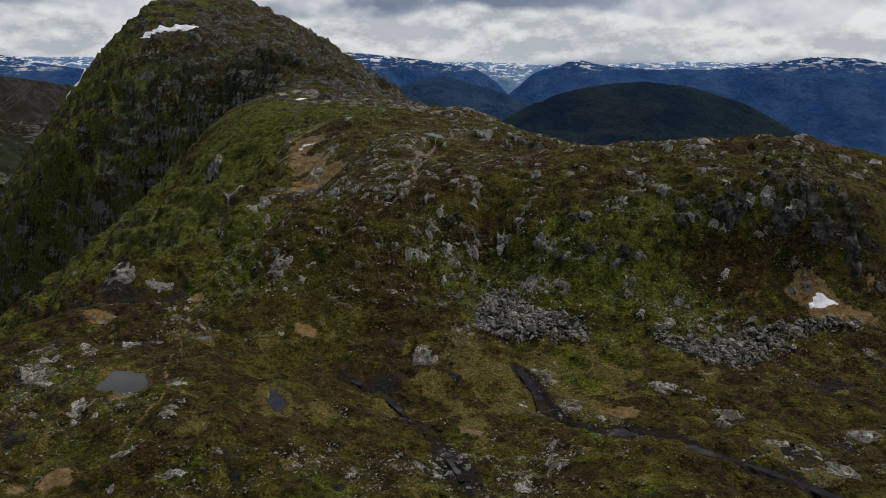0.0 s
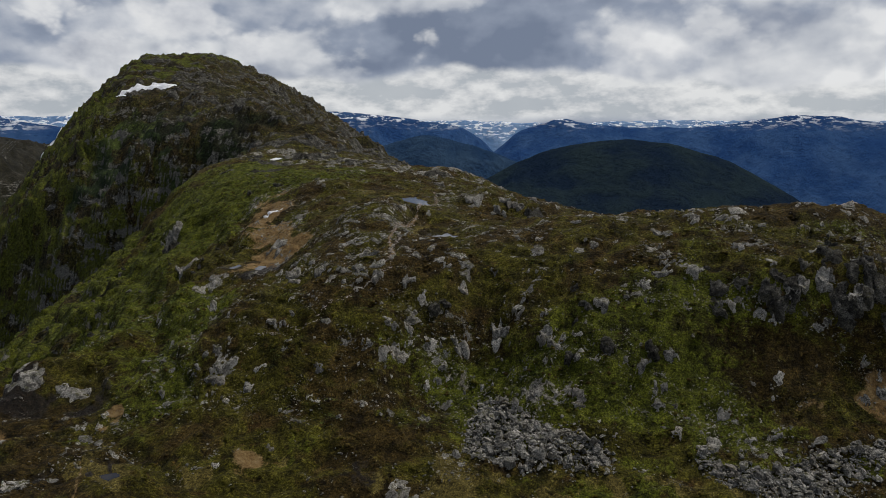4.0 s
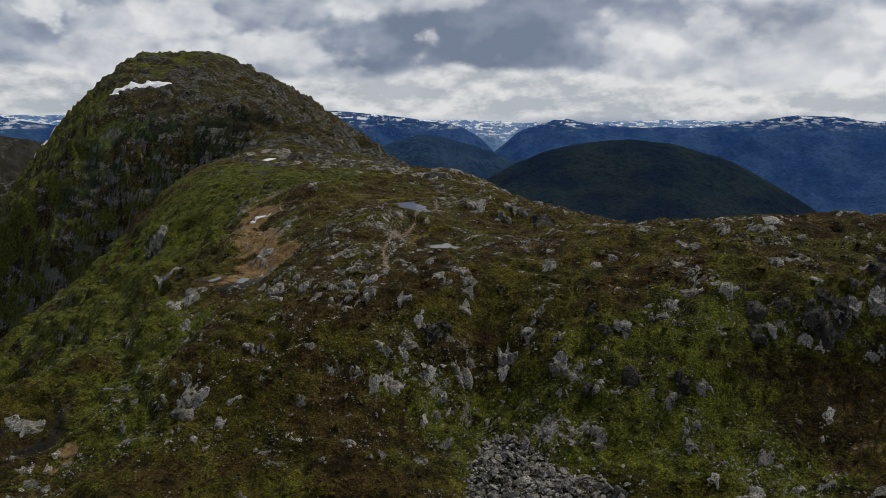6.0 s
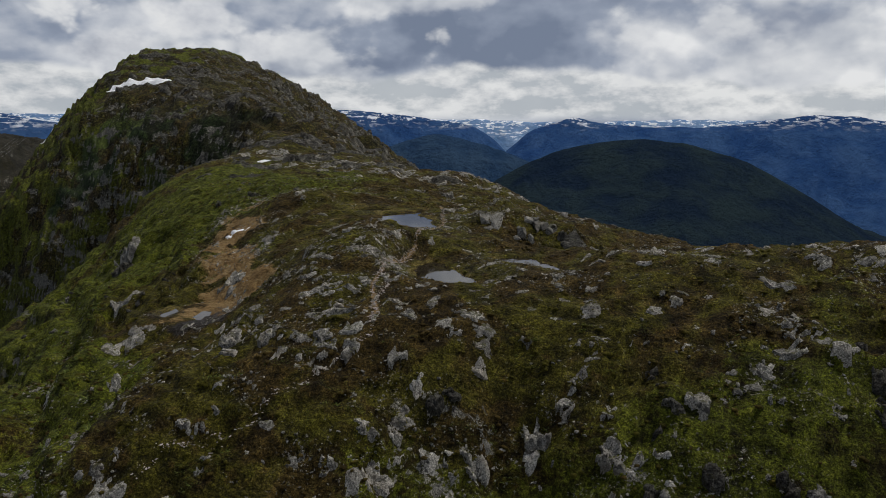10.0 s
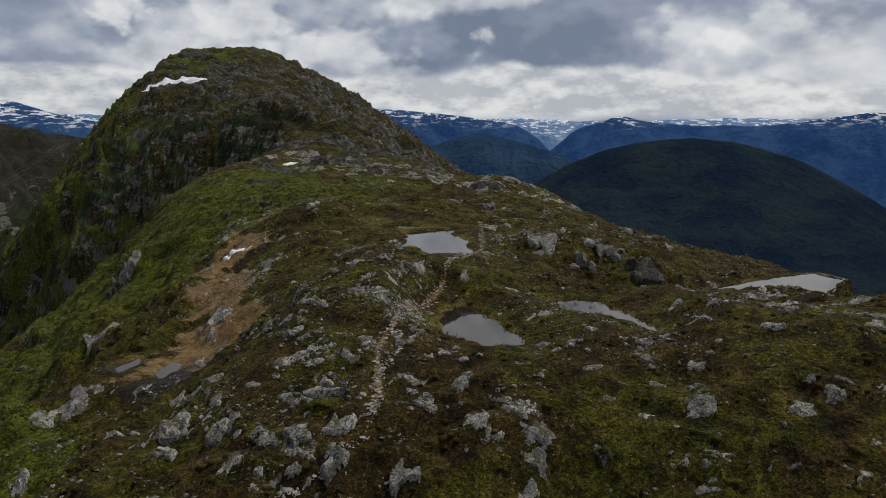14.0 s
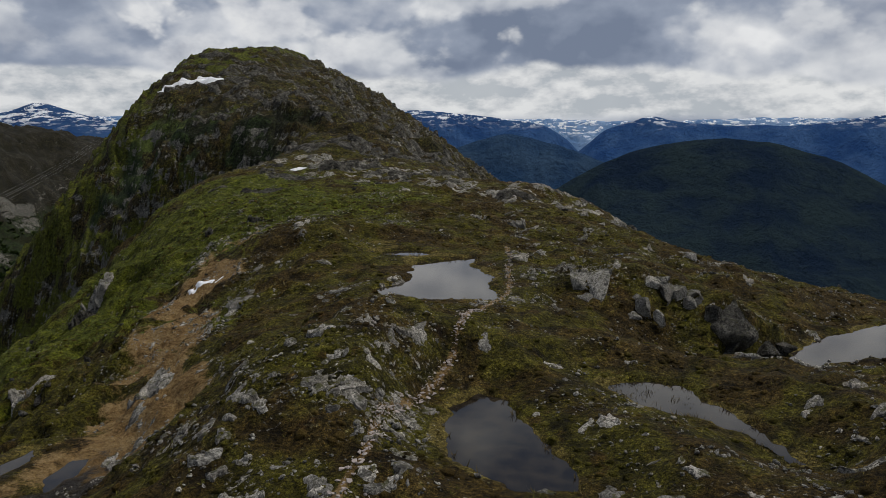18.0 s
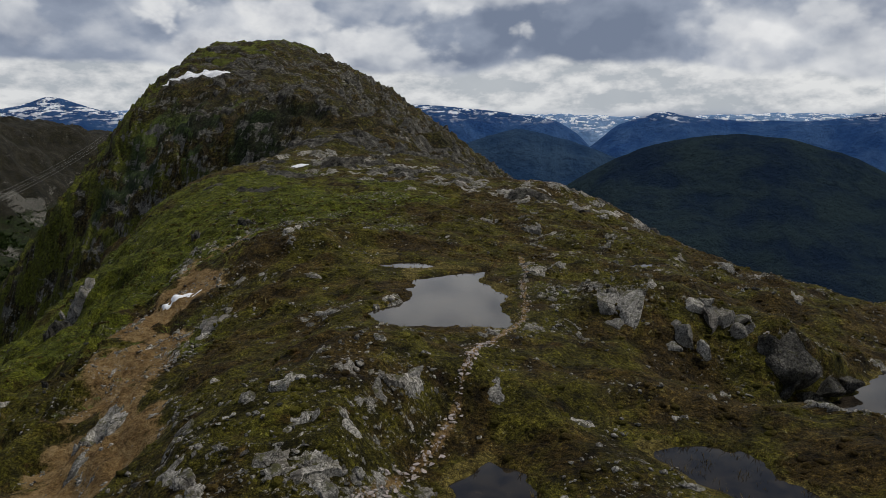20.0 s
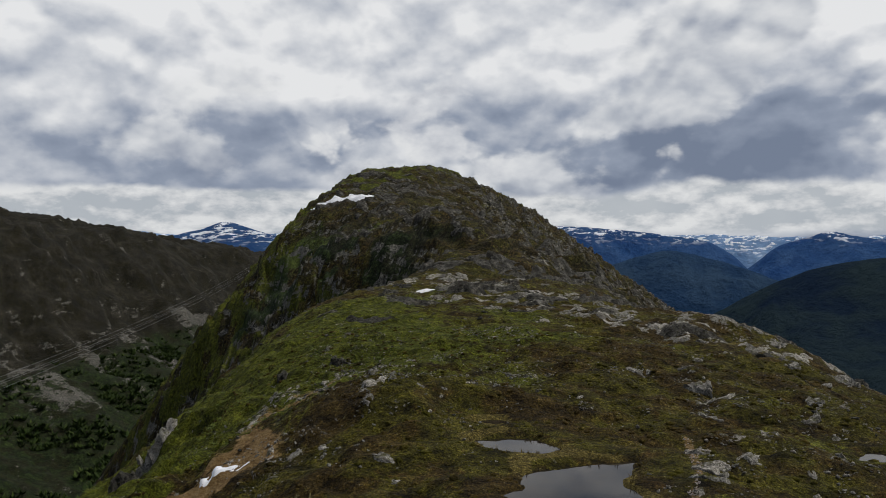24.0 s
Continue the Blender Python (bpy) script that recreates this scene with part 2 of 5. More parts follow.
def make_ground():
    m, w, bsdf = material("mountain heath")
    p = place(w)
    one, two = w.attr("cover"), w.attr("earth")
    r = w.sep(one.outputs["Color"])
    e = w.sep(two.outputs["Color"])
    rock, lush, sedge, peat = r[0], r[1], r[2], one.outputs["Alpha"]
    bare, wood, far, across = e[0], e[1], e[2], two.outputs["Alpha"]
    beds = w.t.nodes.new("ShaderNodeVectorMath")
    beds.operation = "MULTIPLY"
    w.put(beds.inputs[0], p)
    beds.inputs[1].default_value = (0.035, 0.035, 0.13)
    cliffy = w.math("ADD", w.math("MULTIPLY", w.math("SUBTRACT", w.noise(beds.outputs[0], 1.0, 8, 0.66, 0.6), 0.5), 1.5), w.math("MULTIPLY", w.math("SUBTRACT", w.noise(p, 0.3, 6, 0.7), 0.5), 0.7))
    n0, n1, n2, n3 = w.noise(p, 0.06, 5, 0.6), w.noise(p, 0.35, 7, 0.68), w.noise(p, 1.5, 7, 0.72), w.noise(p, 4.2, 6, 0.7)
    patch = w.math("ADD", w.math("MULTIPLY", n1, 0.55), w.math("MULTIPLY", n2, 0.55))
    patch = w.math("SUBTRACT", patch, 0.05)
    red = heath_colour(w, p, patch, n0, n2)
    green = w.ramp(patch, (0.36, (0.020, 0.026, 0.003)), (0.47, (0.074, 0.087, 0.008)), (0.57, (0.122, 0.136, 0.012)), (0.68, (0.20, 0.20, 0.034)))
    straw = w.ramp(patch, (0.34, (0.045, 0.036, 0.010)), (0.52, (0.145, 0.115, 0.030)), (0.68, (0.225, 0.185, 0.058)))
    mud = w.ramp(n2, (0.35, (0.008, 0.0065, 0.005)), (0.65, (0.032, 0.023, 0.015)))
    soil = w.ramp(patch, (0.34, (0.07, 0.040, 0.014)), (0.48, (0.205, 0.128, 0.050)), (0.66, (0.33, 0.235, 0.115)))
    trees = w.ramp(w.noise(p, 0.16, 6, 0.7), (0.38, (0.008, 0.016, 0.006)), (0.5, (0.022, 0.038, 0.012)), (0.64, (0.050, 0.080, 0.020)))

    dapple = w.ramp(w.noise(p, 0.55, 5, 0.6), (0.36, (0.36, 0.35, 0.34)), (0.48, (0.88, 0.87, 0.86)), (0.66, (1.15, 1.15, 1.1)))

    def edge(mask, lo=0.42, hi=0.6):
        return w.step(w.math("ADD", mask, w.math("MULTIPLY", w.math("SUBTRACT", patch, 0.5), 1.1)), lo, hi)

    col = w.mix(edge(lush), red, green)
    col = w.mix(1.0, col, dapple, "MULTIPLY")
    fleck = w.math("MULTIPLY", w.step(w.noise(p, 2.3, 6, 0.7), 0.60, 0.66), w.step(n1, 0.47, 0.56))
    col = w.mix(w.math("MULTIPLY", fleck, 0.7), col, (0.27, 0.25, 0.13))
    col = w.mix(edge(sedge), col, straw)
    col = w.mix(edge(bare), col, soil)
    col = w.mix(edge(peat), col, mud)
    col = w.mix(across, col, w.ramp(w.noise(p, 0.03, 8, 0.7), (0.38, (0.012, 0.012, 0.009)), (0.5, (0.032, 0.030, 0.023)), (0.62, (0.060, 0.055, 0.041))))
    meadow = w.math("MULTIPLY", w.step(w.noise(p, 0.012, 4, 0.5), 0.54, 0.60), w.step(lush, 0.0, 0.15))
    trees = w.mix(meadow, trees, w.ramp(n1, (0.35, (0.05, 0.075, 0.014)), (0.65, (0.11, 0.145, 0.03))))
    # Wood green also paints the shade on the mountain's west face.
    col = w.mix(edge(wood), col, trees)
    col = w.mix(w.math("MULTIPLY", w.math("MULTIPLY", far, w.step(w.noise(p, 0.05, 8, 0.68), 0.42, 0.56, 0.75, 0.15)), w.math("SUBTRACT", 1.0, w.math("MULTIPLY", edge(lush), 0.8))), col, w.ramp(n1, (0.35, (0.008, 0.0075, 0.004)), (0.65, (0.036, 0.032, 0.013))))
    stone, cracks = rock_colour(w, p)
    speck = w.math("ADD", w.math("MULTIPLY", w.math("SUBTRACT", n1, 0.5), 1.2), w.math("MULTIPLY", w.math("SUBTRACT", n2, 0.5), 0.9))
    on_rock = w.step(w.math("ADD", rock, w.math("ADD", w.math("MULTIPLY", far, cliffy), w.math("MULTIPLY", w.math("SUBTRACT", 1.0, far), speck))), 0.50, 0.58)
    stone = w.mix(w.math("MULTIPLY", far, w.step(w.noise(p, 0.06, 6, 0.65), 0.42, 0.62, 0.85, 0.35)), stone, w.ramp(n2, (0.36, (0.030, 0.030, 0.026)), (0.64, (0.17, 0.167, 0.15))))
    pebble = w.math("MULTIPLY", w.step(w.noise(p, 2.8, 3, 0.6, 0.3), 0.60, 0.63), w.step(w.math("ADD", rock, w.math("MULTIPLY", w.math("SUBTRACT", w.noise(p, 0.28, 5, 0.6), 0.5), 1.5)), 0.16, 0.34))
    on_rock = w.math("MAXIMUM", on_rock, w.math("MULTIPLY", pebble, w.math("SUBTRACT", 1.0, w.math("MULTIPLY", far, 0.6))))
    col = w.mix(on_rock, col, stone)
    grain = w.ramp(n3, (0.37, (0.26, 0.255, 0.25)), (0.5, (0.74, 0.74, 0.73)), (0.63, (1.5, 1.48, 1.42)))
    plain_soil = w.math("SUBTRACT", 1.0, w.math("MULTIPLY", edge(bare), 0.7))
    col = w.mix(w.math("MULTIPLY", plain_soil, w.math("SUBTRACT", 1.0, w.math("MULTIPLY", on_rock, 0.7))), col, w.mix(1.0, col, grain, "MULTIPLY"))
    coarse = w.ramp(w.noise(p, 0.75, 8, 0.76), (0.38, (0.18, 0.18, 0.18)), (0.5, (0.68, 0.68, 0.68)), (0.62, (1.7, 1.68, 1.6)))
    col = w.mix(w.math("MULTIPLY", far, w.math("SUBTRACT", 1.0, w.math("MULTIPLY", edge(lush), 0.65))), col, w.mix(1.0, col, coarse, "MULTIPLY"))
    fine = w.ramp(w.noise(p, 15.0, 3, 0.6), (0.40, (0.45, 0.45, 0.45)), (0.5, (0.92, 0.92, 0.92)), (0.60, (1.6, 1.6, 1.55)))
    col = w.mix(w.math("MULTIPLY", plain_soil, w.math("SUBTRACT", 1.0, w.math("MULTIPLY", far, 0.6))), col, w.mix(1.0, col, fine, "MULTIPLY"))
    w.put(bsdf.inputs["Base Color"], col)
    w.put(bsdf.inputs["Roughness"], w.mix(edge(peat), (0.92, 0.92, 0.92), (0.5, 0.5, 0.5)))
    bsdf.inputs["Specular IOR Level"].default_value = 0.12
    h = w.math("ADD", w.math("MULTIPLY", n2, 0.5), w.math("ADD", w.math("MULTIPLY", n3, 0.22), w.math("MULTIPLY", n1, 0.9)))
    w.put(bsdf.inputs["Normal"], w.bump(h, 1.0, 1.0))
    return m


def make_rock(name="weathered gneiss"):
    m, w, bsdf = material(name)
    p = place(w)
    rnd = w.t.nodes.new("ShaderNodeObjectInfo").outputs["Random"]
    isl = w.t.nodes.new("ShaderNodeNewGeometry").outputs["Random Per Island"]
    col, h = rock_colour(w, p)
    both = w.math("FRACT", w.math("ADD", rnd, isl))
    col = w.mix(1.0, col, w.ramp(both, (0.0, (0.55, 0.55, 0.55)), (0.6, (1.0, 1.0, 0.99)), (1.0, (1.5, 1.49, 1.47))), "MULTIPLY")
    nrm = w.t.nodes.new("ShaderNodeSeparateXYZ")
    w.put(nrm.inputs[0], w.t.nodes.new("ShaderNodeNewGeometry").outputs["Normal"])
    moss = w.math("MULTIPLY", w.step(nrm.outputs[2], 0.55, 0.95), w.step(w.noise(p, 1.3, 5, 0.7), 0.50, 0.60))
    col = w.mix(moss, col, w.ramp(w.noise(p, 6.0), (0.3, (0.03, 0.03, 0.012)), (0.7, (0.09, 0.085, 0.03))))
    w.put(bsdf.inputs["Base Color"], col)
    bsdf.inputs["Roughness"].default_value = 0.88
    bsdf.inputs["Specular IOR Level"].default_value = 0.25
    w.put(bsdf.inputs["Normal"], w.bump(h, 0.8, 0.25))
    return m


def make_crag():
    """Gneiss darkened in random patches, with dark olive spots."""
    m, w, bsdf = material("dark gneiss")
    p = place(w)
    a, b = w.noise(p, 0.5, 8, 0.7), w.noise(p, 2.0, 7, 0.75)
    col, crack = rock_colour(w, p)
    col = w.mix(1.0, col, w.ramp(a, (0.40, (0.16, 0.16, 0.155)), (0.52, (0.36, 0.36, 0.35)), (0.62, (0.80, 0.80, 0.78))), "MULTIPLY")
    col = w.mix(w.step(b, 0.55, 0.62, 0.0, 0.8), col, w.ramp(a, (0.38, (0.014, 0.013, 0.005)), (0.62, (0.060, 0.056, 0.016))))
    w.put(bsdf.inputs["Base Color"], col)
    bsdf.inputs["Roughness"].default_value = 0.92
    bsdf.inputs["Specular IOR Level"].default_value = 0.2
    w.put(bsdf.inputs["Normal"], w.bump(w.math("ADD", crack, b), 1.0, 0.6))
    return m


def make_plants(name, dark, light, dry):
    m, w, bsdf = material(name)
    isl = w.t.nodes.new("ShaderNodeNewGeometry").outputs["Random Per Island"]
    p = place(w)
    col = w.ramp(isl, (0.0, dark), (0.6, light), (1.0, dry))
    col = w.mix(w.step(w.noise(p, 0.12, 4), 0.4, 0.62, 0.0, 0.3), col, dark)
    w.put(bsdf.inputs["Base Color"], col)
    bsdf.inputs["Roughness"].default_value = 0.85
    bsdf.inputs["Specular IOR Level"].default_value = 0.15
    return m


def make_water():
    m, w, bsdf = material("still peat water")
    p = place(w)
    w.put(bsdf.inputs["Base Color"], w.ramp(w.noise(p, 0.8), (0.4, (0.012, 0.010, 0.008)), (0.65, (0.03, 0.024, 0.016))))
    bsdf.inputs["Roughness"].default_value = 0.03
    bsdf.inputs["IOR"].default_value = 1.33
    bsdf.inputs["Specular IOR Level"].default_value = 0.5
    w.put(bsdf.inputs["Normal"], w.bump(w.noise(p, 6.0, 3, 0.5), 0.05, 0.02))
    return m


def make_snow():
    m, w, bsdf = material("old summer snow")
    p = place(w)
    w.put(bsdf.inputs["Base Color"], w.ramp(w.noise(p, 0.7, 6, 0.7), (0.3, (0.62, 0.62, 0.62)), (0.55, (0.86, 0.87, 0.89))))
    bsdf.inputs["Roughness"].default_value = 0.7
    w.put(bsdf.inputs["Normal"], w.bump(w.noise(p, 2.0, 4), 0.3, 0.2))
    return m


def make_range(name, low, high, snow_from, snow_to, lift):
    """Far ridges with haze painted into colour and glow, old snow on the tops."""
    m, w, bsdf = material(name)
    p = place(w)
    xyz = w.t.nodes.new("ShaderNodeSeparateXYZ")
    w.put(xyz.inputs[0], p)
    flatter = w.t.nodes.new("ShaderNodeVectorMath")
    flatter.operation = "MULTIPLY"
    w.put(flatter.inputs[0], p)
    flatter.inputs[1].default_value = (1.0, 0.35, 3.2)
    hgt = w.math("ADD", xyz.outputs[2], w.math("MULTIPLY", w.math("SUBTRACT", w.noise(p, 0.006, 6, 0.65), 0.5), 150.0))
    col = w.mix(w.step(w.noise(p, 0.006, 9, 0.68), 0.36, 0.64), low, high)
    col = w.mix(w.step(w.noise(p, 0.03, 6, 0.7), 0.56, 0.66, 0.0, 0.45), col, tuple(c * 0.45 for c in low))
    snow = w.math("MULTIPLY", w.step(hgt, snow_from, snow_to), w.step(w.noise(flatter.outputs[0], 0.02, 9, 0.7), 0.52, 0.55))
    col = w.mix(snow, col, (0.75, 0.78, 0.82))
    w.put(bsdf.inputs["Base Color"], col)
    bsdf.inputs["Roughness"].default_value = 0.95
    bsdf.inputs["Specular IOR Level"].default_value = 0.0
    # A faint glow of the same colour adds to the painted haze.
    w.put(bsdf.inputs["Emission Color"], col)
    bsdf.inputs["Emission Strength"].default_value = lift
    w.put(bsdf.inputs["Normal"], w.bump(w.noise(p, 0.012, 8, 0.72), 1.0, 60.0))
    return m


def plain(name, colour, rough=0.7, metal=0.0):
    m, w, bsdf = material(name)
    w.put(bsdf.inputs["Base Color"], w.ramp(w.noise(place(w), 3.0, 5), (0.3, tuple(c * 0.8 for c in colour)), (0.7, colour)))
    bsdf.inputs["Roughness"].default_value, bsdf.inputs["Metallic"].default_value = rough, metal
    return m


GROUND, ROCK, WATER, SNOW = make_ground(), make_rock(), make_water(), make_snow()
CRAG = make_crag()

# ---- the lie of the land ----
PERM = np.random.RandomState(7).permutation(256)
GRAD = np.stack([np.cos(np.arange(256) * 2.399963), np.sin(np.arange(256) * 2.399963)], 1)


def perlin(x, y):
    xi, yi = np.floor(x).astype(int), np.floor(y).astype(int)
    fx, fy = x - xi, y - yi
    u, v = fx * fx * fx * (fx * (fx * 6 - 15) + 10), fy * fy * fy * (fy * (fy * 6 - 15) + 10)

    def corner(dx, dy):
        g = GRAD[PERM[(PERM[(xi + dx) & 255] + yi + dy) & 255]]
        return g[..., 0] * (fx - dx) + g[..., 1] * (fy - dy)

    a = corner(0, 0) * (1 - u) + corner(1, 0) * u
    b = corner(0, 1) * (1 - u) + corner(1, 1) * u
    return (a * (1 - v) + b * v) * 1.5


def fbm(x, y, size, octaves=4, seed=0.0, gain=0.5):
    total, amp, s = 0.0, 1.0, 1.0 / size
    for k in range(octaves):
        total = total + amp * perlin(x * s + 17.3 * k + seed, y * s - 9.1 * k + 2 * seed)
        amp, s = amp * gain, s * 2.03
    return total


def ridged(x, y, size, octaves=4, seed=0.0):
    total, amp, s = 0.0, 1.0, 1.0 / size
    for k in range(octaves):
        total = total + amp * (0.5 - np.abs(perlin(x * s + 11.7 * k + seed, y * s + 5.3 * k - seed)))
        amp, s = amp * 0.5, s * 2.1
    return total


def smooth(e0, e1, v):
    t = np.clip((v - e0) / (e1 - e0), 0, 1)
    return t * t * (3 - 2 * t)


def soft(d, k):
    """A ramp that starts gently at 0."""
    return k * np.logaddexp(0, d / k)


# stations up the ridge: y, spine x, crest z, flat width west and east, slope west and east
RIDGE = np.array([
    (-90, -8, -20, 70, 90, 0.55, 0.3),
    (60, -8, -18.8, 70, 90, 0.55, 0.3),
    (110, -8, -20.2, 64, 90, 0.55, 0.3),
    (118, -4, -16.5, 50, 90, 0.5, 0.3),
    (128, 2, -7.5, 36, 90, 0.45, 0.3),
    (140, 8, -0.3, 26, 85, 0.45, 0.25),
    (165, 0, 1.3, 20, 40, 0.52, 0.25),
    (195, -8, 2.2, 25, 20, 0.45, 0.3),
    (225, -16, 2.8, 33, 26, 0.55, 0.33),
    (260, -30, 3.4, 50, 30, 0.65, 0.36),
    (295, -48, 3.0, 46, 40, 0.8, 0.42),
    (340, -75, 4.5, 36, 45, 1.0, 0.5),
    (390, -100, 9, 18, 40, 1.1, 0.47),
    (440, -130, 19, 22, 36, 1.0, 0.45),
    (510, -172, 35, 44, 30, 0.9, 0.42),
    (610, -228, 49, 52, 30, 0.9, 0.41),
    (930, -340, 101, 55, 32, 0.9, 0.42),
    (1500, -480, -60, 60, 60, 0.7, 0.4),
    (2300, -700, -420, 60, 60, 0.7, 0.4)])


def spline(y, col):
    """A smooth curve through the stations' column."""
    ys, v = RIDGE[:, 0], RIDGE[:, col]
    m = np.gradient(v, ys)
    y = np.clip(y, ys[0], ys[-1])
    k = np.clip(np.searchsorted(ys, y) - 1, 0, len(ys) - 2)
    h = ys[k + 1] - ys[k]
    t = (y - ys[k]) / h
    return (2 * t**3 - 3 * t**2 + 1) * v[k] + (t**3 - 2 * t**2 + t) * h * m[k] + (3 * t**2 - 2 * t**3) * v[k + 1] + (t**3 - t**2) * h * m[k + 1]


# knolls and hollows on the ridge: x, y, height, half width, half length, turn in degrees
KNOLLS = [
    (-16, 162, 5.8, 6, 10, -10), (-34, 166, -1.5, 8, 7, 0), (32, 152, 2.0, 14, 8, 0), (70, 146, 3.0, 25, 10, 0),
    (-29, 78, 4.0, 6, 13, 20), (-5, 92, -1.8, 7, 14, 30), (-36, 213, 3.6, 9, 8, 0), (44, 127, 6.0, 13, 6, 0),
    (3, 124.5, -4.5, 7, 5, 0), (19, 122, 2.5, 6, 4, 0), (-55, 124, -2.5, 9, 7, 0), (-68, 132, 2.0, 7, 7, 0),
    (16, 183, -2.8, 7, 6, 0), (5, 192, 3.2, 3.4, 3.6, 20), (13, 192.5, 2.6, 4, 3, 0), (18, 189, 2.6, 3, 2.6, 0), (42, 220, 3.0, 10, 9, 0),
]
KNOLLS_FAR = [
    (63, 125, 7.5, 8, 4.5, 0), (54, 142, 2.4, 13, 9, 0), (-110, 262, -7.0, 17, 17, 0), (-56, 151, 4.5, 11, 11, 0), (-34, 169, 2.5, 7, 7, 0), (9, 125, -1.9, 11, 8, 0),
    (-65, 122, 3.2, 9, 7, 0), (-36, 86, 1.6, 14, 12, 0), (-51, 91, 2.0, 9, 9, 0), (-50, 124, -2.4, 8, 6, 0), (-41, 114, -1.2, 7, 7, 0), (39, 123, -2.0, 7, 6, 0), (-42, 134, -2.5, 7, 7, 0), (-144, 269, -4.0, 26, 26, 0), (-107, 300, 4.0, 17, 20, 0),
    (-100, 466, 9.0, 36, 40, 0), (-222, 504, -12.0, 24, 22, 0), (-300, 530, 6.0, 25, 25, 0), (19, 183, -2.2, 8, 5, 0),
    (5, 315, 5.0, 14, 16, 0), (-35, 255, 1.0, 14, 10, 0), (-20, 280, -2.0, 14, 16, 0),
]

PONDS = {
    "tarn": (1.6, [(-17.5, 201.1), (-13.7, 203.7), (-9.5, 204.4), (-9.6, 199.0), (-6.2, 193.9), (-6.7, 189.7), (-5.4, 186.0), (-5.4, 182.3), (-8.1, 182.1), (-12.2, 181.7),
                   (-14.9, 181.2), (-18.1, 184.7), (-17.4, 186.3), (-15.1, 190.6), (-15.9, 193.2), (-17.5, 194.3), (-16.2, 195.8)]),
    "pool": (-0.27, [(-6.5, 160.1), (-4.9, 162.9), (-3.0, 161.8), (-0.7, 156.8), (1.9, 151.1), (1.7, 149.8), (-1.8, 149.8), (-4.9, 152.3), (-6.3, 155.1)]),
    "shallow pool": (-0.1, [(3.8, 165.6), (7.0, 166.4), (9.3, 166.2), (10.3, 163.9), (12.0, 161.1), (13.6, 156.3), (14.2, 154.3), (13.2, 154.4), (12.1, 157.5), (10.3, 159.6), (8.3, 160.8), (6.4, 162.0)]),
    "east tarn": (-5.7, [(17.9, 184.7), (18.8, 187.0), (21.8, 188.8), (24.4, 191.0), (27.1, 194.6), (31.0, 199.4), (34.4, 201.6), (41.3, 207.0), (49.0, 211.0), (51.4, 206.0), (45.0, 197.0), (38.6, 190.5), (30.2, 187.4), (26.7, 186.2), (20.6, 183.4), (18.6, 183.8)]),
    "upper pool": (1.8, [(-23.4, 205.0), (-20.4, 207.9), (-17.6, 207.2), (-15.0, 204.9), (-17.0, 202.9), (-20.0, 202.9)]),
    "upper puddle": (2.0, [(-24.4, 210.5), (-22.5, 211.7), (-20.5, 210.7), (-22.3, 209.4)]),
    "boggy pool": (-8.0, [(-38.8, 164.5), (-36.4, 164.0), (-35.6, 161.0), (-36.5, 158.6), (-38.4, 160.0)]),
    "boggy puddle": (-8.0, [(-43.2, 161.0), (-42.2, 164.8), (-41.0, 163.5), (-41.8, 159.6)]),
    "bog pond": (-19.5, [(-43.9, 83.2), (-44.5, 89.1), (-40.0, 88.5), (-37.3, 83.6), (-39.8, 82.2)]),
    "narrow pool": (-20.2, [(-22.6, 86.5), (-20.2, 84.0), (-18.9, 79.0), (-20.5, 80.5), (-22.0, 83.0)]),
    "round pool": (-19.6, [(-38.3, 101.2), (-37.0, 102.4), (-35.5, 101.6), (-36.6, 100.2)]),
    "knob pool": (-2.5, [(-3.2, 294.0), (-0.6, 301.0), (2.9, 299.5), (0.6, 292.0)]),
    "ledge puddle": (0.2, [(7.0, 215.5), (8.4, 218.6), (10.4, 218.4), (9.4, 215.2)]),
}
STREAM = [(9.0, 102.5), (10.3, 99.5), (12.3, 93.9), (13.2, 87.2), (17.4, 82.3), (23.5, 80.0), (27.2, 74.7), (29.9, 72.1), (36, 67), (44, 60)]
PEAT_RUN = [(-16, 99), (-14.5, 97.5), (-7.2, 90.7), (-3.5, 83.1), (-0.3, 75.4), (3, 66)]
TRAIL = [(-8.8, 139), (-10.3, 145.8), (-9.6, 149.9), (-10.0, 154.7), (-9.0, 158.2), (-8.2, 161.5), (-7.2, 165.6), (-6.9, 169.2), (-7.0, 173.4), (-6.2, 178.1), (-4.3, 184.1), (-4.2, 188.7), (-5.0, 196.0), (-4.9, 203), (-6, 212)]
BOG_TRAIL = [(-31.7, 62), (-31.7, 67.5), (-31.6, 77.4), (-37.9, 90.0), (-39.0, 98.0), (-44, 108)]


def outline_distance(x, y, ring):
    """Distance to a closed outline, negative inside."""
    best, inside = np.full(x.shape, 1e9), np.zeros(x.shape, bool)
    for (x0, y0), (x1, y1) in zip(ring, ring[1:] + ring[:1]):
        dx, dy = x1 - x0, y1 - y0
        t = np.clip(((x - x0) * dx + (y - y0) * dy) / (dx * dx + dy * dy), 0, 1)
        best = np.minimum(best, np.hypot(x - x0 - t * dx, y - y0 - t * dy))
        cross = (y0 > y) != (y1 > y)
        inside ^= cross & (x < x0 + (y - y0) * dx / (dy if abs(dy) > 1e-9 else 1e-9))
    return np.where(inside, -best, best)


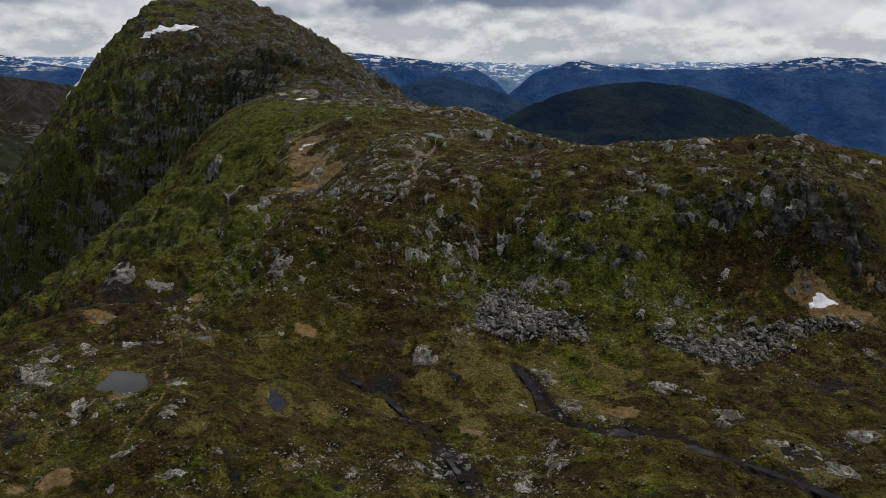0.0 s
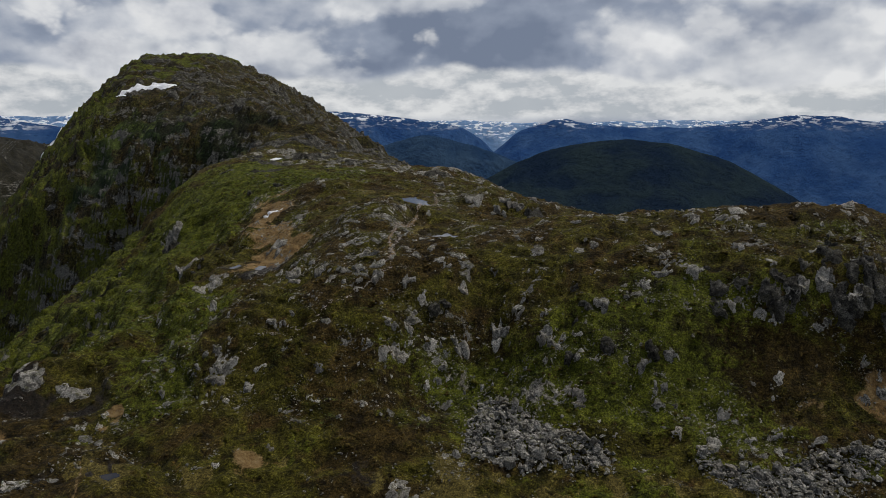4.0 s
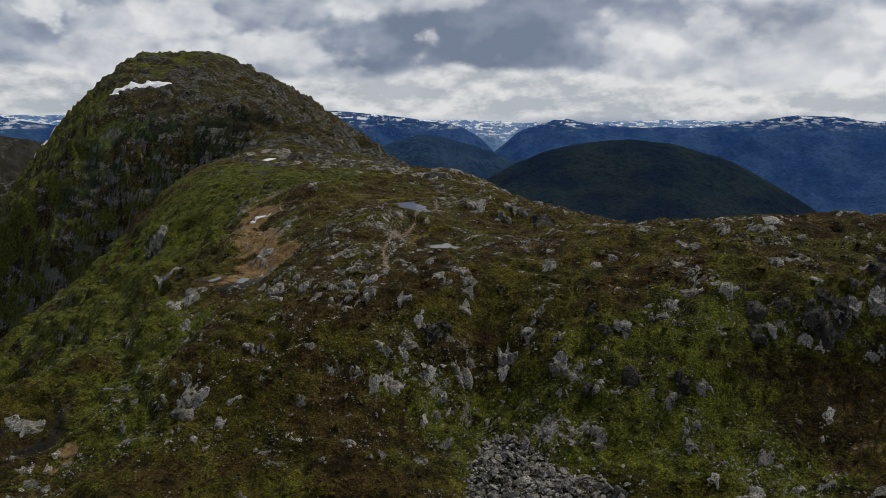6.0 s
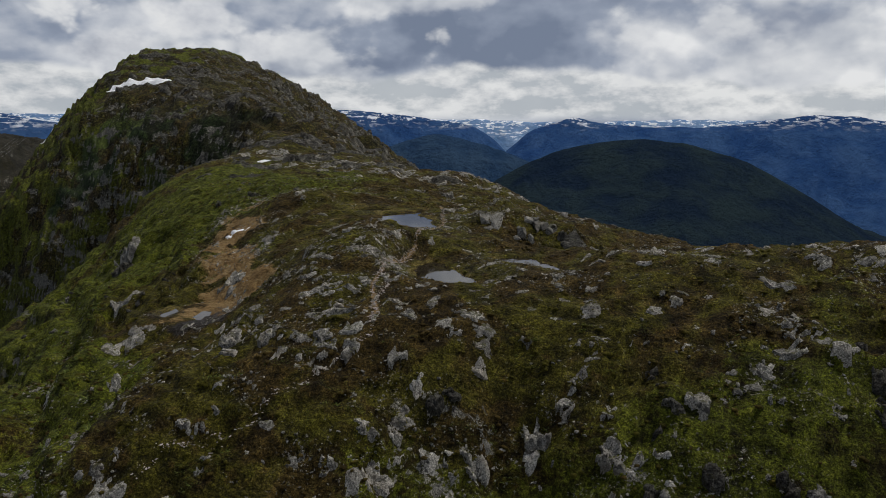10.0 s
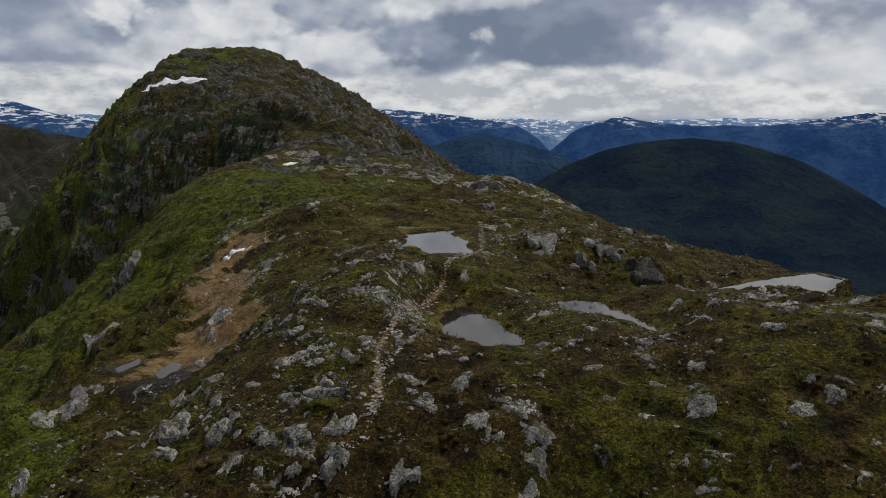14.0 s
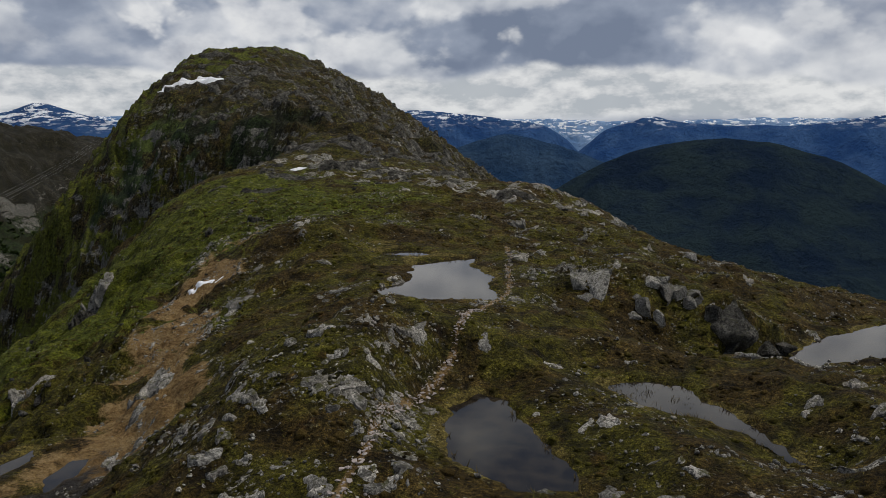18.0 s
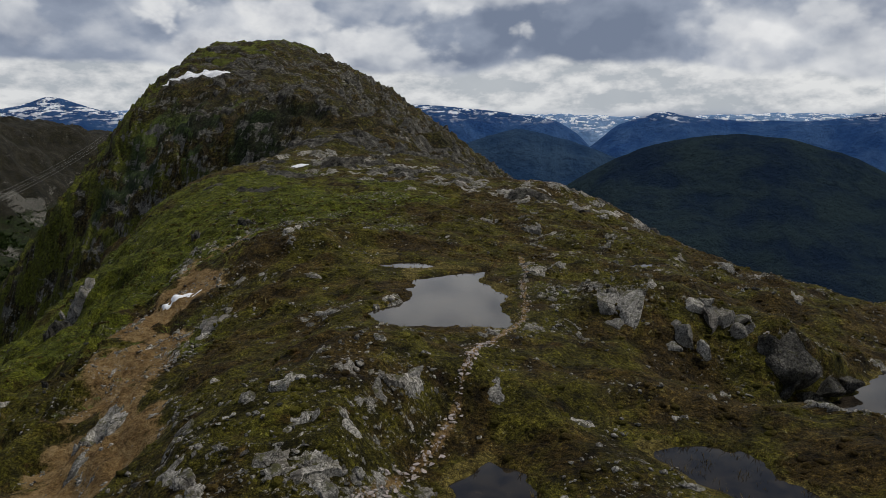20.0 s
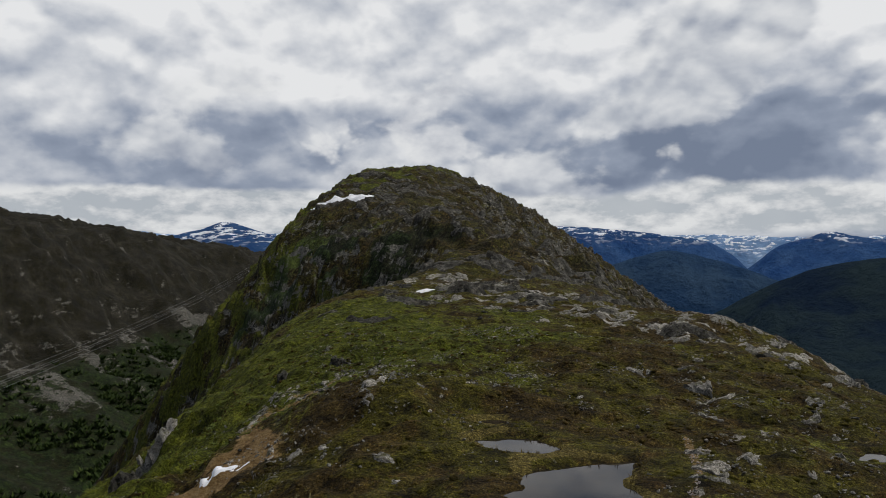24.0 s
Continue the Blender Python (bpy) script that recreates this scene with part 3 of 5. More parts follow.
def line_distance(x, y, line):
    best = np.full(np.shape(x), 1e9)
    for (x0, y0), (x1, y1) in zip(line, line[1:]):
        dx, dy = x1 - x0, y1 - y0
        t = np.clip(((x - x0) * dx + (y - y0) * dy) / (dx * dx + dy * dy), 0, 1)
        best = np.minimum(best, np.hypot(x - x0 - t * dx, y - y0 - t * dy))
    return best


def rough_land(x, y):
    """The large forms: the ridge and its flanks, the valleys, the hills across them."""
    yw = y + 6 * fbm(x, y, 60, 2, 3.0) * smooth(220, 320, y)
    xc, zc = spline(yw, 1), spline(yw, 2)
    west, east = xc - spline(yw, 3) - x, x - xc - spline(yw, 4)
    slope_w = spline(yw, 5)
    z = zc - slope_w * soft(west, 7.0) - 0.25 * soft(west - 60, 20) - spline(yw, 6) * soft(east, 8.0) - 0.3 * soft(east - 90, 25)
    for kx, ky, h, a, b, turn in KNOLLS + KNOLLS_FAR:
        c, s = math.cos(radians(turn)), math.sin(radians(turn))
        u, v = (x - kx) * c + (y - ky) * s, (y - ky) * c - (x - kx) * s
        z = z + h * np.exp(-0.5 * ((u / a) ** 2 + (v / b) ** 2))
    # the ravine between the green shoulder and the mountain's dark face
    z = z - 40 * np.exp(-(line_distance(x, y, [(-152, 414), (-195, 402), (-250, 384), (-340, 350)]) / 30) ** 2)
    # valley floors
    floor_w = -265 + 0.04 * (y - 900) + 12 * fbm(x, y, 200, 3, 5.0)
    floor_e = -430 + 15 * fbm(x, y, 300, 3, 6.0)
    floor = floor_w + (floor_e - floor_w) * smooth(-400, 200, x)
    # the hillside across the western valley
    crest_x = -1190 - 0.17 * (y - 1000) + 60 * fbm(x * 0, y, 220, 3, 8.0)
    crest_z = 79 - 0.095 * (y - 1000) + 14 * fbm(x, y, 160, 4, 9.0)
    fall = soft(x - crest_x - 60, 25)
    hill = crest_z - 0.12 * (x - crest_x) - 1.05 * np.minimum(fall, 190) - 0.35 * np.maximum(fall - 190, 0) + 10 * ridged(x, y, 90, 4, 2.0) - 4
    floor = np.where(x < 0, 40 * np.logaddexp(floor / 40, hill / 40), floor)
    return 12 * np.logaddexp(z / 12, floor / 12)


# wet peat and bare tan earth on the bog and under the cliff: x, y, width, length
PEATS = [(-63, 124.5, 16, 9), (-54, 123.5, 14, 8), (-10, 96, 6, 8), (-44.8, 69.5, 4, 3.5), (-9.6, 64.2, 1.6, 2.4), (-60.9, 103, 3.6, 5), (1.9, 69.1, 4.4, 4.6), (53.2, 97.7, 5, 2.4), (24.4, 96.8, 2, 6), (65.2, 122, 9, 5)]
BARES = [(49, 113.5, 9, 6), (57, 114.5, 10, 7), (64, 116, 8, 6), (22.3, 87.4, 6, 5), (2.4, 80.2, 5, 6), (-37.3, 63.2, 8, 6), (-58.3, 112.3, 5, 7), (-22.7, 109.5, 5, 10), (-45.1, 118.2, 3.4, 8), (-39.7, 80.6, 5, 3)]


def blots(x, y, spots):
    best = np.zeros(np.shape(x))
    for bx, by, wide, long in spots:
        best = np.maximum(best, np.exp(-((x - bx) / (0.55 * wide)) ** 2 - ((y - by) / (0.55 * long)) ** 2))
    return best


def masks(x, y, z):
    """How much bare rock, lush grass, straw, peat, soil, wood and painted shade covers a spot."""
    big, mid = fbm(x + 1.1 * z, y + 0.9 * z, 30, 4, 21.0), fbm(x + 1.1 * z, y + 0.9 * z, 9, 4, 31.0)
    mountain = smooth(330, 420, y) * smooth(-150, -60, z)
    face = np.exp(-((x + 5) / 34) ** 2 - ((y - 133) / 15) ** 2)
    knoll = np.exp(-((x + 12) / 14) ** 2 - ((y - 152) / 16) ** 2)
    knob = np.exp(-((x - 2) / 30) ** 2 - ((y - 312) / 26) ** 2) + 0.7 * np.exp(-((x + 45) / 40) ** 2 - ((y - 335) / 22) ** 2)
    cliff = np.exp(-((x - 50) / 18) ** 2 - ((y - 122) / 9) ** 2)
    wild = np.maximum(mountain, smooth(-14, -34, z) * smooth(-30, -50, x))
    rock = 0.10 + 0.12 * face + 0.14 * knoll + 0.36 * knob + 0.25 * wild + 0.12 * cliff + 0.02 * mountain + (0.34 * mid + 0.28 * big) * (1 - wild)
    shift = 20 * np.exp(-((y - 172) / 34) ** 2)
    wslope = smooth(3 + shift, 22 + shift, spline(y, 1) - spline(y, 3) - x) * smooth(-420, -330, x)
    lush = 0.22 + 0.6 * wslope * smooth(-0.4, 0.1, big) + 0.45 * np.exp(-((x + 72) / 26) ** 2 - ((y - 255) / 50) ** 2) + 0.2 * np.exp(-((x - 15) / 35) ** 2 - ((y - 124) / 9) ** 2) + 0.3 * big
    lush = lush + 0.9 * np.exp(-((x - 17.5) / 5) ** 2 - ((y - 100) / 5) ** 2)
    lush = lush + 0.4 * np.exp(-((x + 38) / 32) ** 2 - ((y - 262) / 34) ** 2)
    lush = lush + 0.28 * np.exp(-((x - 36) / 26) ** 2 - ((y - 122) / 9) ** 2) + 0.3 * smooth(118, 108, y) * smooth(0.15, 0.5, fbm(x, y, 7, 3, 76.0))
    hollow = np.exp(-((x + 38) / 9) ** 2 - ((y - 158) / 10) ** 2)
    lush = lush - 0.5 * hollow + 0.4 * np.exp(-((x + 50) / 18) ** 2 - ((y - 134) / 20) ** 2) + 0.35 * np.exp(-(line_distance(x, y, [(-75, 190), (-105, 290)]) / 26) ** 2)
    meadow = np.exp(-((x - 12) / 14) ** 4 - ((y - 96) / 11) ** 4)
    bog = smooth(118, 108, y)
    sedge = 1.0 * meadow * (0.8 + mid) * (1 - 0.8 * np.exp(-((x - 17.5) / 4.5) ** 2 - ((y - 100) / 4.5) ** 2)) + 0.42 * smooth(0.05, 0.5, fbm(x, y, 6, 3, 71.0)) * bog
    stream = np.exp(-(line_distance(x, y, STREAM) / 1.3) ** 2)
    run = np.exp(-(line_distance(x, y, PEAT_RUN) / 2.0) ** 2) * (0.55 + 0.8 * mid)
    bogs = blots(x, y, PEATS)
    along, over = 0.5 * x - 0.87 * y, 0.87 * x + 0.5 * y
    rill, rib = fbm(along / 5.0, over, 3.4, 4, 73.0), fbm(along / 3.0, over, 5.0, 4, 74.0)
    sedge = sedge + 0.42 * bog * smooth(0.1, 0.55, rib) * (0.8 + 0.9 * mid)
    peat = np.maximum(np.maximum(stream * (0.8 + 0.5 * mid), run), bogs * (0.7 + mid)) + 0.05 + 0.5 * bog * smooth(0.38, 0.75, rill) * (0.8 + mid)
    tan_w = np.exp(-(line_distance(x, y, [(-33, 166), (-40, 180), (-46, 198), (-50, 222)]) / 6.0) ** 2)
    tan_e = blots(x, y, BARES) * (0.62 + 0.9 * mid + 0.25 * (x > 40))
    trail = np.exp(-(line_distance(x, y, TRAIL) / 0.55) ** 2) + 0.85 * np.exp(-(line_distance(x, y, BOG_TRAIL) / 0.42) ** 2)
    bare = np.clip(np.maximum(np.maximum(tan_w, tan_e) * (0.8 + 0.7 * mid), 0.62 * trail), 0, 1)
    # The mountain's dark west face: scrub and its shade, painted in wood green.
    scrub_shade = np.exp(-(line_distance(x, y, [(-128, 432), (-168, 455), (-205, 486), (-250, 494)]) / 27) ** 2) + 0.8 * np.exp(-(line_distance(x, y, [(-200, 490), (-232, 524)]) / 18) ** 2)
    wood = np.maximum(smooth(-120, -200, z), np.clip(scrub_shade, 0, 1) * (0.62 + 0.6 * big))
    lush = np.where(x < -600, lush - 0.5, lush + 0.55 * mountain * smooth(-255, -290, x) * smooth(-0.35, 0.15, big))
    rock = rock - 0.24 * mountain * smooth(-255, -290, x) * smooth(-0.35, 0.15, big)
    for level, ring in PONDS.values():
        xs, ys = [a for a, _ in ring], [b for _, b in ring]
        by = (x > min(xs) - 4) & (x < max(xs) + 4) & (y > min(ys) - 4) & (y < max(ys) + 4)
        if by.any():
            d = outline_distance(x[by], y[by], ring)
            sedge[by] += 0.75 * np.exp(-(d / 1.1) ** 2) * (0.7 + mid[by])
            rock[by] -= 0.25 * np.exp(-(d / 1.5) ** 2)
    peat, bare, sedge = peat + hollow * (0.42 + 0.6 * mid), np.clip(bare + 0.42 * hollow * (0.8 - mid), 0, 1), sedge + 0.3 * hollow * smooth(0.0, 0.3, fbm(x, y, 4, 2, 75.0))
    return rock, lush, sedge, peat, bare, wood, wild


def land(x, y):
    x, y = np.asarray(x, float), np.asarray(y, float)
    z = rough_land(x, y)
    near = smooth(420, 260, np.hypot(x, y - 60))
    high = smooth(330, 430, y) * smooth(-160, -60, z)
    west = smooth(2, 30, spline(y, 1) - spline(y, 3) - x)
    east = smooth(20, 60, x - spline(y, 1) - spline(y, 4)) * smooth(200, 260, y)
    hum = 0.6 * fbm(x, y, 7, 5, 1.0, 0.56) + 0.9 * fbm(x, y, 18, 3, 12.0) + 0.7 * (ridged(x, y, 9, 3, 15.0) - 0.35)
    u, v = x + 0.8 * z, y + 0.6 * z
    calm = 1 - 0.6 * np.exp(-((x + 2) / 26) ** 2 - ((y - 150) / 15) ** 2) - 0.4 * np.exp(-((x + 10) / 18) ** 2 - ((y - 186) / 14) ** 2)
    crag = ridged(u, v, 30, 5, 40.0) - 0.25 + 0.45 * smooth(0.15, 0.3, ridged(u, v, 13, 3, 46.0))
    bluff = smooth(0.05, 0.35, ridged(x, y, 11, 3, 44.0))
    rise = np.exp(-((x - 5) / 60) ** 2 - ((y - 127) / 12) ** 2)
    across = smooth(-700, -900, x)

    def benches(z, tall, wobble, seed):
        """Ledges: flat benches between short steep steps."""
        h = z / tall + wobble * fbm(x, y, 6 * tall, 4, seed)
        f = h - np.floor(h)
        return tall * (smooth(0.55, 1.0, f) - f)

    z = z + (0.7 * np.maximum(high, west * 0.8) + 0.4 * east) * benches(z, 9.0, 1.0, 60.0) + 0.35 * np.maximum(high, 0.7 * west) * benches(z + 3, 3.1, 1.2, 61.0)
    z = z + (0.6 * rise + 0.45 * calm * near * (1 - rise)) * benches(z, 1.7, 1.0, 62.0) + 0.4 * across * benches(z, 60.0, 1.0, 63.0)
    z = z + 7.0 * high * (ridged(x, y, 70, 3, 47.0) - 0.55) + 1.5 * high * fbm(x, y, 26, 3, 48.0)
    z = z + calm * hum * (0.55 + 0.45 * near) + (3.0 * high + 3.2 * west + 2.5 * east) * crag + 1.2 * bluff * rise
    z = z - 0.5 * np.exp(-(line_distance(x, y, STREAM) / 1.4) ** 2) - 0.6 * np.exp(-(line_distance(x, y, PEAT_RUN) / 3.0) ** 2)
    for name, (level, ring) in PONDS.items():
        xs, ys = [a for a, _ in ring], [b for _, b in ring]
        part_of = (x > min(xs) - 9) & (x < max(xs) + 9) & (y > min(ys) - 9) & (y < max(ys) + 9)
        if not part_of.any():
            continue
        px, py = x[part_of], y[part_of]
        d = outline_distance(px, py, ring) + min(0.5, 0.06 * (max(ys) - min(ys))) * fbm(px, py, 2.2, 3, 50.0)
        shore = level + np.where(d < 0, np.maximum(-0.9, 0.45 * d - 0.03), 0.02 + 0.28 * (1 - np.exp(-d / 0.35)) + 0.03 * d) + np.where(d > 0, 0.1 * fbm(px, py, 1.4, 2, 3.0), 0)
        keep = smooth(0.5, 2.0, d) if name == "east tarn" else smooth(0.8, 6.0, d)
        z[part_of] = shore * (1 - keep) + z[part_of] * keep
    return z


def link_mesh(name, verts, faces, mat, parent=None, smooth_on=False):
    """A mesh object from arrays of places and of triangles or quads."""
    me = bpy.data.meshes.new(name)
    verts, faces = np.asarray(verts, np.float32), np.asarray(faces, np.int32)
    me.vertices.add(len(verts))
    me.vertices.foreach_set("co", verts.ravel())
    me.loops.add(faces.size)
    me.loops.foreach_set("vertex_index", faces.ravel())
    me.polygons.add(len(faces))
    me.polygons.foreach_set("loop_start", np.arange(0, faces.size, faces.shape[1], dtype=np.int32))
    if smooth_on:
        me.polygons.foreach_set("use_smooth", np.ones(len(faces), bool))
    me.update(calc_edges=True)
    me.materials.append(mat)
    ob = new(name, me)
    ob.parent = parent
    return ob


def grid_faces(rows, cols):
    k = np.arange(rows * cols).reshape(rows, cols)
    return np.stack([k[:-1, :-1], k[:-1, 1:], k[1:, 1:], k[1:, :-1]], -1).reshape(-1, 4)


def build_ground():
    centre_y = 25.0
    fine = np.radians(np.linspace(-46, 62, 680))
    rest = np.radians(np.linspace(62, 314, 100))[1:]
    turn = np.concatenate([fine, rest])
    r = np.concatenate([np.linspace(2, 34, 12)[:-1], np.linspace(34, 330, 560), 330 * 1.0073 ** np.arange(1, 372)])
    a, rr = np.meshgrid(turn, r)
    x, y = (-np.sin(a) * rr).ravel(), (centre_y + np.cos(a) * rr).ravel()
    z = land(x, y)
    faces = grid_faces(len(r), len(turn))
    ob = link_mesh("ground", np.stack([x, y, z], 1), faces[:, ::-1], GROUND, smooth_on=True)
    rock, lush, sedge, peat, bare, wood, wild = masks(x, y, z)
    step = np.maximum(0.4, 0.004 * rr.ravel())
    steep = np.hypot(land(x + step, y) - z, land(x, y + step) - z) / step
    fans = np.exp(-((z + 185) / 55) ** 2) * smooth(-700, -800, x) * smooth(0.0, 0.35, fbm(x * 0 + 3, y, 130, 3, 98.0))
    rock = rock - 0.07 * smooth(-600, -700, x) - 0.06 * (1 - wild) + 0.34 * fans + (0.30 - 0.08 * wild) * (1 - 0.6 * smooth(145, 132, y)) * smooth(1.1, 2.2, steep) * (1 - 0.9 * np.exp(-((x + 6) / 9) ** 2 - ((y - 158) / 12) ** 2)) * smooth(-330, -200, z) - 0.04
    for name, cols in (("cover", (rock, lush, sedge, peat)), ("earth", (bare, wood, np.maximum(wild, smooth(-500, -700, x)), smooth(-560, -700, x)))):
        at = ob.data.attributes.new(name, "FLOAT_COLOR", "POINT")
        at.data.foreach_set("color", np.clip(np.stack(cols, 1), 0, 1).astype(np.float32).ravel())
    return tagged(ob, "rolling mountain heath with heather, moss and bare gneiss", "ground", kind="structure")


ground = build_ground()

WATER_LABELS = {
    "tarn": "still dark mountain tarn reflecting grey clouds beside the trail",
}
for name, (level, ring) in PONDS.items():
    cx, cy = np.mean(ring, 0)
    pts = np.array(ring)
    out = pts - (cx, cy)
    pts = (cx, cy) + out * (1 + 1.2 / np.linalg.norm(out, axis=1))[:, None]
    bm = bmesh.new()
    bm.faces.new([bm.verts.new((px, py, level)) for px, py in pts])
    bmesh.ops.triangulate(bm, faces=bm.faces[:])
    me = bpy.data.meshes.new("pond_water")
    bm.normal_update()
    bm.to_mesh(me)
    bm.free()
    me.materials.append(WATER)
    ob = new("pond_water", me)
    if me.polygons[0].normal.z < 0:
        me.flip_normals()
    tagged(ob, WATER_LABELS.get(name, "small dark pool of peat water in the heath"), "pond", kind="structure")

# ---- far ranges ----
CENTRE = (0.0, 75.0)


def far_range(label, mat, radius, depth, knots, rough=1.0, seed=0.0, step=0.12):
    """A far ridge: knots of (degrees to the left of straight ahead, degrees above eye height)."""
    k = np.array(sorted(knots))
    az = np.arange(k[0, 0], k[-1, 0], step)
    el = np.interp(az, k[:, 0], k[:, 1])
    el = np.convolve(np.pad(el, 6, mode="edge"), np.ones(13) / 13, "valid") + rough * (0.16 * fbm(az, az * 0, 2.2, 5, seed, 0.55))
    top = 18.6 + radius * np.tan(np.radians(el))
    rows = np.linspace(-0.25, 1, 26)
    a, s = np.meshgrid(np.radians(az), rows)
    rr = radius - np.maximum(s, 0) * depth + np.maximum(-s, 0) * depth
    x, y = CENTRE[0] - np.sin(a) * rr, CENTRE[1] + np.cos(a) * rr
    z = top[None, :] - np.abs(s) ** 1.15 * (top[None, :] + 520)
    z = z + np.minimum(np.abs(s) * 4, 1) * rough * (150 * ridged(x, y, 380, 5, seed) - 70)
    ob = link_mesh("mountain_range", np.stack([x.ravel(), y.ravel(), z.ravel()], 1), grid_faces(len(rows), len(az))[:, ::-1], mat, smooth_on=True)
    return tagged(ob, label, "mountain", kind="structure")


# Bluer and stronger in glow with distance: haze is painted into each colour.
DOME_BLUE = make_range("forested hill with painted blue haze", (0.012, 0.022, 0.042), (0.024, 0.039, 0.046), 300, 400, 0.1)
NEAR_BLUE = make_range("forest slopes with painted haze", (0.020, 0.046, 0.098), (0.036, 0.068, 0.118), 300, 400, 0.12)
MID_BLUE = make_range("slopes with painted blue haze", (0.020, 0.056, 0.155), (0.040, 0.088, 0.195), -20, 50, 0.2)
FAR_BLUE = make_range("snowy fells with painted pale haze", (0.11, 0.20, 0.36), (0.19, 0.29, 0.45), -90, -30, 0.3)
far_range("rounded forested hill across the valley, painted in blue haze", DOME_BLUE, 2500, 1150,
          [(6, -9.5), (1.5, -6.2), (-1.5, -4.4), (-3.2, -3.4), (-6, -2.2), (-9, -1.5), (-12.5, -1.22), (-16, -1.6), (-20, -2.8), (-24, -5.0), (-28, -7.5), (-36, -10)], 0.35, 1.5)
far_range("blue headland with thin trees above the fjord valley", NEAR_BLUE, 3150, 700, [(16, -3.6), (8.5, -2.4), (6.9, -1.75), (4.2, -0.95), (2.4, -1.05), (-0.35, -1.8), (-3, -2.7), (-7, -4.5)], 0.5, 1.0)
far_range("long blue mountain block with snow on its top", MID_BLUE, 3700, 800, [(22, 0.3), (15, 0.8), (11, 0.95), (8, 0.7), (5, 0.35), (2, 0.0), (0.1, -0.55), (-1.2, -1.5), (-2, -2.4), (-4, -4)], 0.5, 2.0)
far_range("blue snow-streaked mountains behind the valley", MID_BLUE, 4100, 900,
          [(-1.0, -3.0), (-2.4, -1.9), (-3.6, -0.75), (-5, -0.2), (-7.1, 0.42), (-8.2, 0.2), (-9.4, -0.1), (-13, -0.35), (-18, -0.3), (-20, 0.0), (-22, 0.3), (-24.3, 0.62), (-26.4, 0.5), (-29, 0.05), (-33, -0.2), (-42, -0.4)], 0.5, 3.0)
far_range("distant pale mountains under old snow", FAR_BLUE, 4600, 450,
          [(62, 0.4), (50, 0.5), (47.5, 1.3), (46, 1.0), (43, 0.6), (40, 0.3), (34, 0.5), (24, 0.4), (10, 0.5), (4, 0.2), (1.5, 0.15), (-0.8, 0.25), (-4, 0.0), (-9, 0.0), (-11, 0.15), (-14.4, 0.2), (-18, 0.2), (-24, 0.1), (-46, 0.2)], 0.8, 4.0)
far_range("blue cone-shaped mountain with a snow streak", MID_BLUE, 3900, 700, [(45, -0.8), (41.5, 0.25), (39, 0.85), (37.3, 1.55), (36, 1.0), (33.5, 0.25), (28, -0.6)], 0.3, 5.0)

# ---- rocks ----


def ball(levels):
    bm = bmesh.new()
    bmesh.ops.create_icosphere(bm, subdivisions=levels, radius=1.0)
    v = np.array([p.co[:] for p in bm.verts])
    f = np.array([[p.index for p in face.verts] for face in bm.faces])
    bm.free()
    return v, f


BALL1, BALL2 = ball(2), ball(3)


def rock_shape(seed, base, flat=1.0, cuts=11, rough=0.025):
    """An angular block: a ball cut by chance planes, with a worn surface. About 1 m wide, standing on z = 0 or a little under."""
    rng = np.random.RandomState(seed)
    v = base[0].copy()
    n = rng.normal(size=(cuts, 3))
    n /= np.linalg.norm(n, axis=1)[:, None]
    for k, d in zip(n, rng.uniform(0.25, 0.62, cuts)):
        over = np.maximum(v @ k - d, 0)
        v = v - over[:, None] * k
    v += rough * np.stack([fbm(v[:, 1] * 3 + seed, v[:, 2] * 3 + v[:, 0], 1.0, 3, seed + k) for k in range(3)], 1)
    if flat < 0.6:
        # layered slabs: the sides step back from bed to bed
        bed = np.floor(v[:, 2] * 4 + 0.3 * v[:, 0]) / 4
        v[:, :2] *= (1 - 0.22 * np.abs(np.sin(bed * 9 + seed)))[:, None]
    v /= np.ptp(v[:, :2], axis=0).max()
    v[:, 2] *= flat
    v[:, 2] -= v[:, 2].min() * 0.55
    return v


def spot(x, y):
    return float(land(np.array([x]), np.array([y]))[0])


BLOCKS = [
    (-24.5, 136.6, 2.8), (-19.8, 135.2, 3.3), (-13.0, 139.4, 3.4), (-12.8, 134.2, 2.0), (-11.1, 136.4, 2.4), (-17.2, 147.4, 1.4), (-18.7, 152.4, 1.4), (-8.5, 126.6, 1.3), (-6.0, 132.2, 1.4),
    (-4.6, 129.0, 1.6), (-5.5, 127.8, 1.6), (1.9, 127.5, 2.4), (-0.6, 125.0, 1.3), (-11.1, 124.0, 1.6), (-14.5, 124.4, 1.1), (2.0, 132.7, 1.4), (7.7, 129.6, 2.8), (10.3, 130.4, 1.9),
    (21.9, 127.5, 2.2), (31.1, 131.2, 2.9), (35.3, 130.0, 2.7), (29.1, 132.1, 0.9), (33.4, 125.8, 1.2), (13.8, 125.7, 2.1), (30.0, 121.3, 1.5), (35.9, 116.3, 2.3), (27.8, 114.7, 1.0)]
